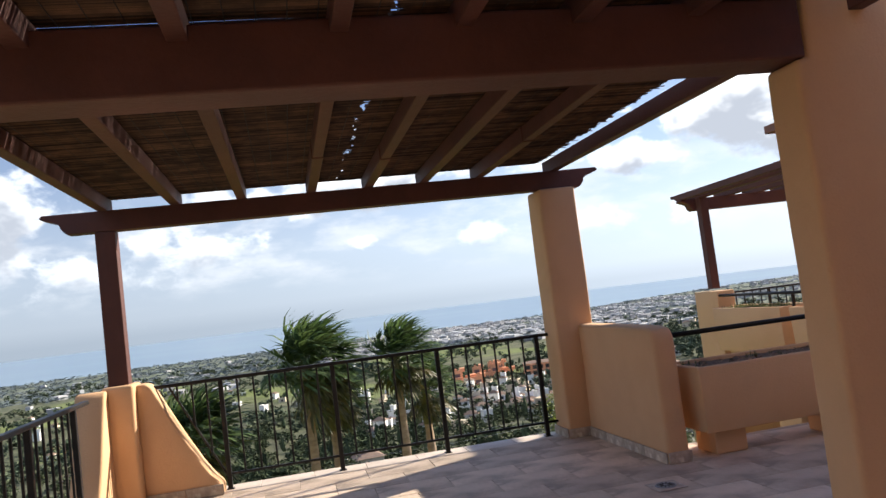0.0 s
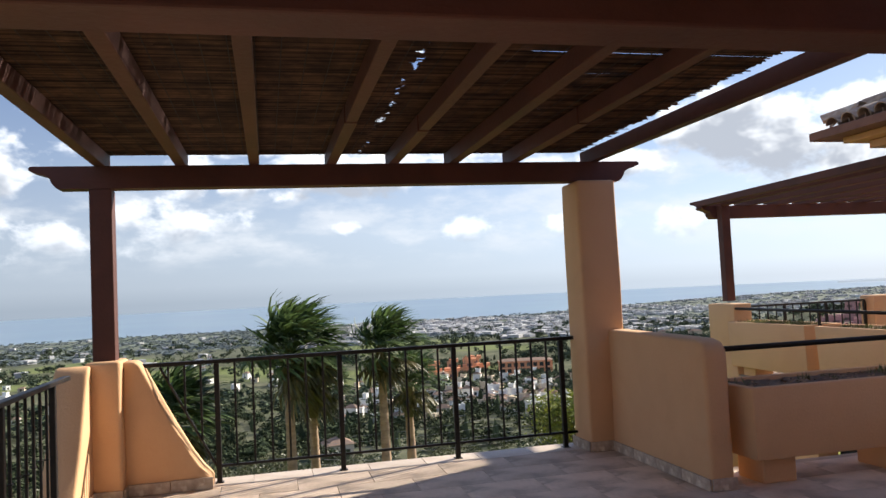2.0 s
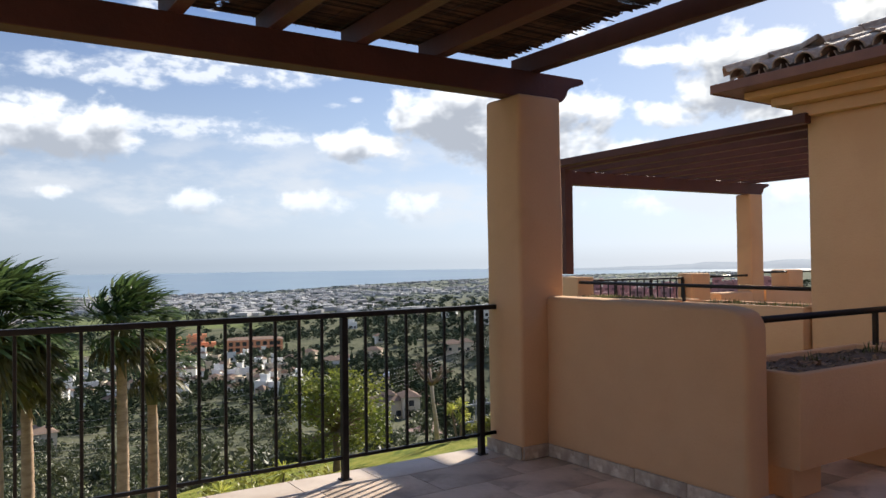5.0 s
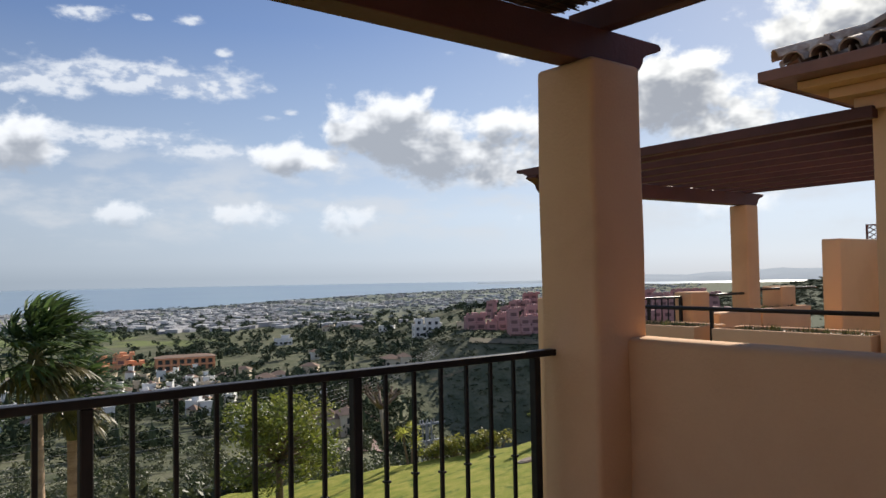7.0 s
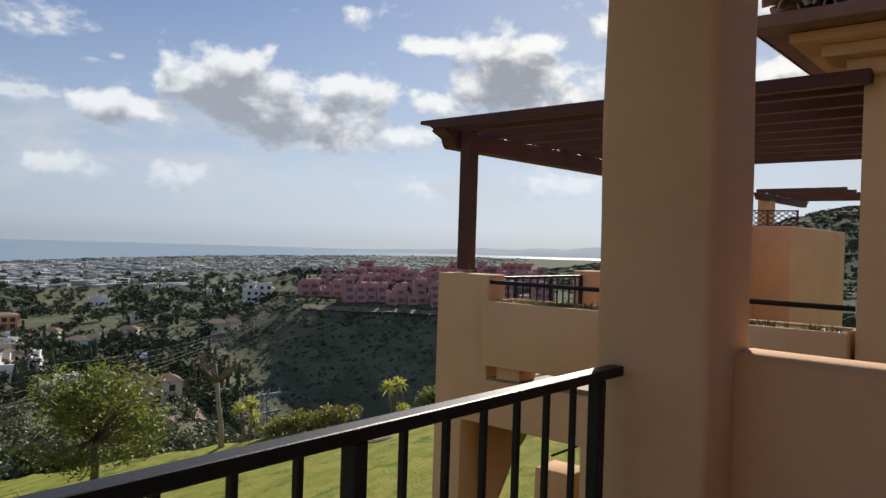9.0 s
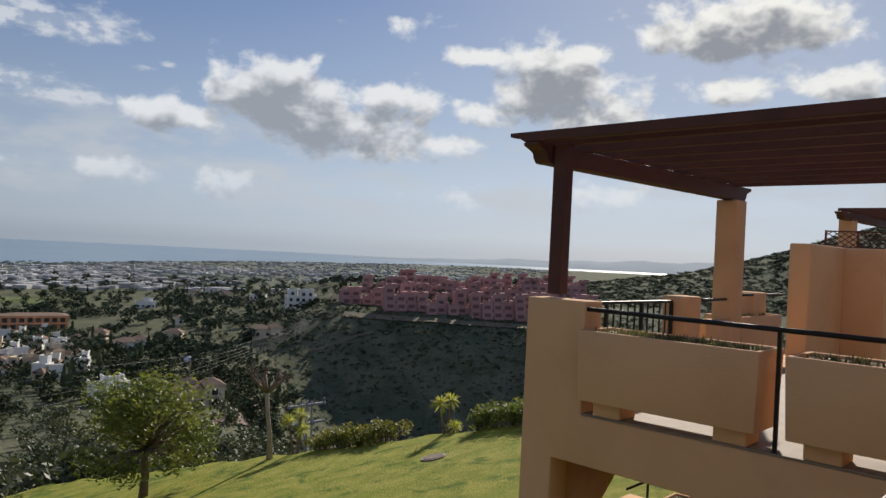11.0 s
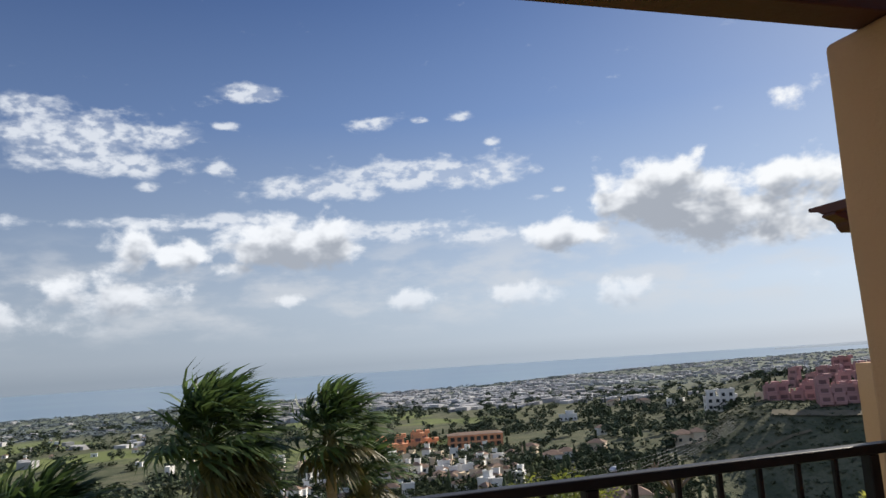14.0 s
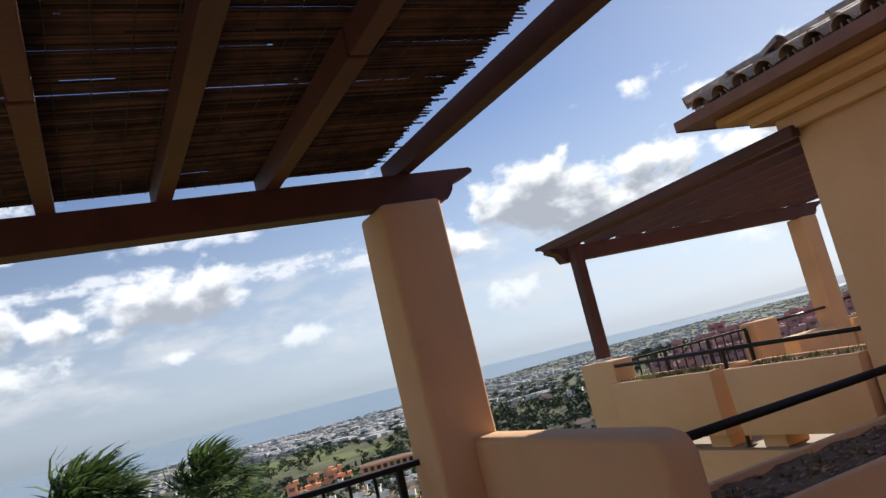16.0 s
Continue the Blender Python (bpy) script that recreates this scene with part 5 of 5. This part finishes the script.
# ---- road, car, cables ----
def ribbon(name, marks, width, mat, label, category="road"):
    pts = []
    for az, el in marks:
        p, d = on_ground(az, el)
        pts.append(p)
    bm = bmesh.new()
    prev = None
    fine = []
    for a, b in zip(pts, pts[1:]):
        fine += [a.lerp(b, t / 6) for t in range(6)]
    for i, p in enumerate(fine[:-1]):
        d = (fine[i + 1] - p).normalized()
        s = Vector((-d.y, d.x, 0)).normalized() * width / 2
        a, b = p + s, p - s
        a.z, b.z = ground_z(a.x, a.y) + 0.35, ground_z(b.x, b.y) + 0.35
        cur = (bm.verts.new(a), bm.verts.new(b))
        if prev:
            bm.faces.new((prev[0], prev[1], cur[1], cur[0]))
        prev = cur
    tagged(link_mesh(name, bm, mat), label, category, kind="structure")


ribbon("road", [(30.2, -8.6), (31.5, -9.2), (33.0, -10.0), (34.6, -11.0), (35.4, -11.9), (34.6, -12.9), (33.2, -13.2), (31.6, -13.0)], 3.2, ROADMAT, "narrow reddish road winding down the hillside")
ribbon("road_upper", [(41.5, -5.1), (46.0, -5.3), (50.0, -5.35), (55.0, -5.4), (60.0, -5.3)], 5.0, TRACK, "pale track below the pink apartments")
ribbon("path_hill", [(38.6, -8.2), (40.5, -7.5), (42.5, -6.9), (44.5, -6.2)], 1.2, TRACK, "dirt path over the scrub hillside")

cp, cd = on_ground(30.6, -8.9)
car = thing("parked_car", "small silver car parked at the roadside", "car", pose(cp.x, cp.y, cp.z + 0.4, 0, 0, 20))
part("body", prism([(-2.0, 0.35), (-2.0, 0.85), (-1.2, 0.95), (-0.6, 1.4), (0.8, 1.42), (1.5, 0.98), (2.05, 0.85), (2.05, 0.35)], "y", -0.8, 0.8, 0.06, 2), CARPAINT, car)
part("side_window", box(-0.6, 1.0, -0.83, -0.805, 0.98, 1.32), FARGLASS, car)
for wx in (-1.25, 1.3):
    for wy in (-0.78, 0.62):
        part("wheel", tube([(wx, wy, 0.32), (wx, wy + 0.16, 0.32)], 0.32, 14), DARK, car)

mp, md = at_edge(39.2, -14.0)
mast = thing("power_mast", "galvanised steel lattice power mast below the lawn", "power mast", pose(mp.x, mp.y, mp.z))
top_z = EYE.z + md * math.tan(radians(-11.4)) - mp.z
for sx in (-0.35, 0.35):
    for sy in (-0.35, 0.35):
        part("leg", tube([(sx, sy, -0.5), (sx * 0.5, sy * 0.5, top_z)], 0.05, 5), STEEL, mast)
for i in range(9):
    z0, z1 = top_z * i / 9, top_z * (i + 1) / 9
    k0 = 0.35 * (1 - 0.5 * i / 9)
    part("brace", tube([(-k0, -k0, z0), (k0, -k0, z1)], 0.03, 4), STEEL, mast)
    part("brace", tube([(k0, k0, z0), (-k0, k0, z1)], 0.03, 4), STEEL, mast)
for z in (top_z - 0.3, top_z - 1.3):
    part("cross_arm", box(-1.3, 1.3, -0.06, 0.06, z, z + 0.12), STEEL, mast)
    for x in (-1.2, -0.5, 0.5, 1.2):
        part("insulator", tube([(x, 0, z + 0.125), (x, 0, z + 0.36)], 0.04, 6), STEEL, mast)


def sky_point(az, el, d):
    az += TURN
    return Vector((EYE.x + d * math.sin(radians(az)), EYE.y + d * math.cos(radians(az)), EYE.z + d * math.tan(radians(el))))


cables = thing("power_cables", "thin power cables strung across the valley", "power cables")
for i in range(6):
    a, b = sky_point(40.1 + 0.25 * i, -4.4, 330), sky_point(25 - 1.2 * i, -9.0 - 0.85 * i, 120)
    c = sky_point(4, -11.0 - 0.35 * i, 105)
    pts = [a.lerp(b, t / 12) + Vector((0, 0, -4.5 * 4 * (t / 12) * (1 - t / 12))) for t in range(13)] + [b.lerp(c, t / 8) + Vector((0, 0, -3 * (t / 8) * (1 - t / 8))) for t in range(1, 9)]
    part("cable", tube(pts, [0.032] * 4 + [0.022] * 5 + [0.014] * 12, 4), CABLE, cables)


# ---- far vegetation and the coast town, too many to count ----
def leaf_mesh(rng, n=170, leaf=0.13, lumps=6):
    """A bush or crown of loose leaf sprays."""
    bm = bmesh.new()
    for _ in range(lumps):
        c = Vector((rng.uniform(-.55, .55), rng.uniform(-.55, .55), rng.uniform(-0.1, .6)))
        leaf_cloud(bm, c, rng.uniform(0.35, 0.55), n // lumps, leaf, rng)
    vs = np.array([v.co[:] for v in bm.verts])
    bm.verts.index_update()
    fs = np.array([[v.index for v in f.verts] for f in bm.faces])
    bm.free()
    return vs, fs


def blob_mesh(rng, fine=2):
    bm = bmesh.new()
    bmesh.ops.create_icosphere(bm, subdivisions=fine, radius=1.0)
    o = Vector((rng.uniform(0, 50), rng.uniform(0, 50), 0))
    for v in bm.verts:
        d = v.co.normalized()
        v.co = d * (0.78 + 0.55 * noise.noise(d * 1.9 + o) + 0.30 * noise.noise(d * 4.5 + o))
        v.co.z = max(v.co.z * 0.85, -0.5)
    vs = np.array([v.co[:] for v in bm.verts])
    fs = np.array([[v.index for v in f.verts] for f in bm.faces])
    bm.free()
    return vs, fs


def scatter(name, label, places, mat, shapes, category):
    vs, fs, n = [], [], 0
    for x, y, z, r, h, k, yaw in places:
        v, f = shapes[k % len(shapes)]
        c, s = math.cos(yaw), math.sin(yaw)
        rot = np.stack([v[:, 0] * c - v[:, 1] * s, v[:, 0] * s + v[:, 1] * c, v[:, 2]], 1)
        vs.append(rot * (r, r, h) + (x, y, z))
        fs.append(f + n)
        n += len(v)
    verts, faces = np.concatenate(vs), np.concatenate(fs)
    me = bpy.data.meshes.new(name)
    me.from_pydata(verts.tolist(), [], faces.tolist())
    me.materials.append(mat)
    return tagged(new(name, me), label, category, kind="stuff")


rng = random.Random(123)
round_shapes = [blob_mesh(rng, 2) for _ in range(8)]
leaf_shapes = [leaf_mesh(rng) for _ in range(6)]
mid_shapes = [leaf_mesh(rng, 110, 0.19) for _ in range(8)]
far_shapes = [leaf_mesh(rng, 54, 0.30, 5) for _ in range(8)]
coast_shapes = [leaf_mesh(rng, 24, 0.42, 4) for _ in range(8)]
near_bushes, mid_trees = [], []
tall = []
for v, f in round_shapes[:3]:
    q = v.copy()
    q[:, 2] = q[:, 2] * 1.0 + 0.2
    q[:, :2] *= (1.0 - 0.42 * np.clip(q[:, 2:3], -0.6, 1.2))
    tall.append((q, f))
places, scrub, spires, coast = [], [], [], []
for _ in range(17000):
    az, d = radians(rng.uniform(-58, 100)), 34 * (900 / 34) ** rng.random()
    x, y = EYE.x + d * math.sin(az), EYE.y + d * math.cos(az)
    if past_edge(x, y) < 1.5 and d < 60:
        continue
    deg = math.degrees(az)
    dense = noise.noise(Vector((x / 60, y / 60, 7.7)))
    hillside = 37 < deg < 75 and d < 320
    golf = d > 280 and noise.noise(Vector((x * 0.0095, y * 0.0095, 2.0))) > 0.12 and deg < 20
    if golf and rng.random() < 0.8:
        continue
    z = ground_z(x, y)
    r = rng.uniform(1.2, 3.2) * (1 + d / 900)
    if d < 130:
        if rng.random() < 0.6:
            near_bushes.append((x, y, z + 0.3, r * 0.7, r * rng.uniform(0.6, 0.9), rng.randrange(6), rng.uniform(0, 6.28)))
        continue
    if deg > 56 and d > 320:
        scrub.append((x, y, z - 0.1, rng.uniform(0.8, 2.0), rng.uniform(0.6, 1.4), rng.randrange(8), rng.uniform(0, 6.28)))
        continue
    if hillside:
        scrub.append((x, y, z - 0.1, rng.uniform(0.4, 1.1), rng.uniform(0.35, 0.8), rng.randrange(8), rng.uniform(0, 6.28)))
        continue
    if dense < -0.15 and rng.random() < 0.55:
        continue
    if rng.random() < 0.07:
        spires.append((x, y, z + 2.0, 0.75, rng.uniform(2.5, 4.5), rng.randrange(3), 0.0))
    else:
        (mid_trees if d < 230 else places).append((x, y, z + 0.25 * r, r, r * rng.uniform(0.75, 1.1), rng.randrange(8), rng.uniform(0, 6.28)))
for _ in range(9000):
    az, d = radians(rng.uniform(34, 80)), rng.uniform(90, 330)
    x, y = EYE.x + d * math.sin(az), EYE.y + d * math.cos(az)
    if past_edge(x, y) > 4:
        scrub.append((x, y, ground_z(x, y) - 0.1, rng.uniform(0.5, 1.6), rng.uniform(0.4, 1.2), rng.randrange(8), rng.uniform(0, 6.28)))
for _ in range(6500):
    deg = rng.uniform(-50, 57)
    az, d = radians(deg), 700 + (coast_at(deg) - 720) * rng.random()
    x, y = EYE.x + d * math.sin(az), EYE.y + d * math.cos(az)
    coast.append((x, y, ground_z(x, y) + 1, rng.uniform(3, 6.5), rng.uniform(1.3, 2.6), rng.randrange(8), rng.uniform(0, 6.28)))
for _ in range(5000):
    az, d = radians(rng.uniform(56, 90)), rng.uniform(380, 680)
    x, y = EYE.x + d * math.sin(az), EYE.y + d * math.cos(az)
    scrub.append((x, y, ground_z(x, y) - 0.2, rng.uniform(2.2, 4.2), rng.uniform(1.0, 1.8), rng.randrange(8), rng.uniform(0, 6.28)))
scatter("valley_trees", "dark green trees and bushes covering the valley", places, FARTREE, far_shapes, "trees")
scatter("slope_trees", "green trees on the slope below the garden", mid_trees, SLOPETREE, mid_shapes, "trees")
scatter("slope_bushes", "loose green bushes on the slope below the lawn", near_bushes, SLOPELEAF, leaf_shapes, "bushes")
scatter("hillside_scrub", "low dark scrub on the facing hillside", scrub, FARSHRUB, coast_shapes, "scrub")
scatter("cypress_trees", "slim dark cypresses scattered among villas", spires, SLOPETREE, tall, "trees")
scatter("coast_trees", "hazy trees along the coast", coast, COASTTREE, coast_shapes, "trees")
cube = (np.array([(x, y, z) for x in (-1, 1) for y in (-1, 1) for z in (-0.3, 1)], float), np.array([(0, 1, 3, 2), (4, 6, 7, 5), (0, 4, 5, 1), (2, 3, 7, 6), (0, 2, 6, 4), (1, 5, 7, 3)]))
town = []
for _ in range(3000):
    deg = rng.uniform(2, 57)
    az, d = radians(deg), 650 + (coast_at(deg) - 700) * rng.random()
    x, y = EYE.x + d * math.sin(az), EYE.y + d * math.cos(az)
    if noise.noise(Vector((x / 130, y / 130, 3.3))) < -0.12:
        continue
    town.append((x, y, ground_z(x, y), rng.uniform(2.2, 5.5), rng.uniform(1.8, 4.0), 0, rng.uniform(0, 3.1)))
for _ in range(110):
    az, d = radians(rng.uniform(-50, 4)), rng.uniform(380, 1200)
    x, y = EYE.x + d * math.sin(az), EYE.y + d * math.cos(az)
    town.append((x, y, ground_z(x, y), rng.uniform(2, 4.5), rng.uniform(2, 3.6), 0, rng.uniform(0, 3.1)))
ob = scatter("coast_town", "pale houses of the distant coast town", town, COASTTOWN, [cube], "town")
for p in ob.data.polygons:
    p.use_smooth = False
# ridge of hills along the far coast
bm = bmesh.new()
row = []
for i in range(60):
    az = 42 + i * 0.9
    hgt = 38 + 70 * math.exp(-((az - 88) / 20) ** 2) + 22 * noise.noise(Vector((az * 0.25, 0, 5))) + 9 * noise.noise(Vector((az * 0.9, 3, 5)))
    f, t, b = sky_point(az, 0, 3700), sky_point(az, 0, 4100), sky_point(az, 0, 4600)
    row.append([bm.verts.new((f.x, f.y, -49)), bm.verts.new((t.x, t.y, -49 + max(1.0, hgt * min(1, (i + 2) / 25)))), bm.verts.new((b.x, b.y, -49))])
for a, b in zip(row, row[1:]):
    bm.faces.new((a[0], b[0], b[1], a[1])), bm.faces.new((a[1], b[1], b[2], a[2]))
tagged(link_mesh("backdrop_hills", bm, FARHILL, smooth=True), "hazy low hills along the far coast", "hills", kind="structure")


# ---- floor tiles ----
def lay_tiles():
    """Travertine tiles in courses along the rail, each course shifted."""
    meshes = {}

    def tile(x0, x1, y0, y1, mat, name, z=0.0):
        key = (round(x1 - x0, 3), round(y1 - y0, 3), mat.name)
        if key not in meshes:
            bm = bmesh.new()
            a, b = (x1 - x0) / 2 - 0.0015, (y1 - y0) / 2 - 0.0015
            lo = [bm.verts.new(q) for q in ((-a, -b, -0.021), (a, -b, -0.021), (a, b, -0.021), (-a, b, -0.021))]
            mid = [bm.verts.new(q) for q in ((-a, -b, -0.002), (a, -b, -0.002), (a, b, -0.002), (-a, b, -0.002))]
            a, b = a - 0.0018, b - 0.0018
            hi = [bm.verts.new(q) for q in ((-a, -b, 0), (a, -b, 0), (a, b, 0), (-a, b, 0))]
            bm.faces.new(hi)
            for r, s in ((lo, mid), (mid, hi)):
                for i in range(4):
                    bm.faces.new((r[i], r[(i + 1) % 4], s[(i + 1) % 4], s[i]))
            me = bpy.data.meshes.new(name)
            bm.to_mesh(me)
            bm.free()
            me.materials.append(mat)
            meshes[key] = me
        ob = new(name, meshes[key])
        ob.parent = floor
        ob.matrix_world = pose((x0 + x1) / 2, (y0 + y1) / 2, z + random.uniform(-0.0008, 0.0008), random.uniform(-0.12, 0.12), random.uniform(-0.12, 0.12), 0)

    y, course = 6.16, 0
    while y > 0.0:
        y0 = y - 0.40
        right = 6.36 if y <= 5.12 else 2.94
        x = -1.93 + (0.30 if course % 2 else 0.0) - 0.6
        while x < right:
            a, b = max(x, -1.93), min(x + 0.60, right)
            if b - a > 0.06:
                tile(a, b, y0, y, TILE, "floor_tile")
            x += 0.60
        y, course = y0, course + 1
    y0 = y
    bm = box(-1.93, 6.36, -3.19, y0 - 0.004, -0.02, 0.0)
    part("rear_paving", bm, TILE, floor)
    for i in range(10):
        tile(-1.95 + 0.49 * i, -1.95 + 0.49 * (i + 1), 6.16, 6.46, COPING, "coping_stone", 0.001)


lay_tiles()
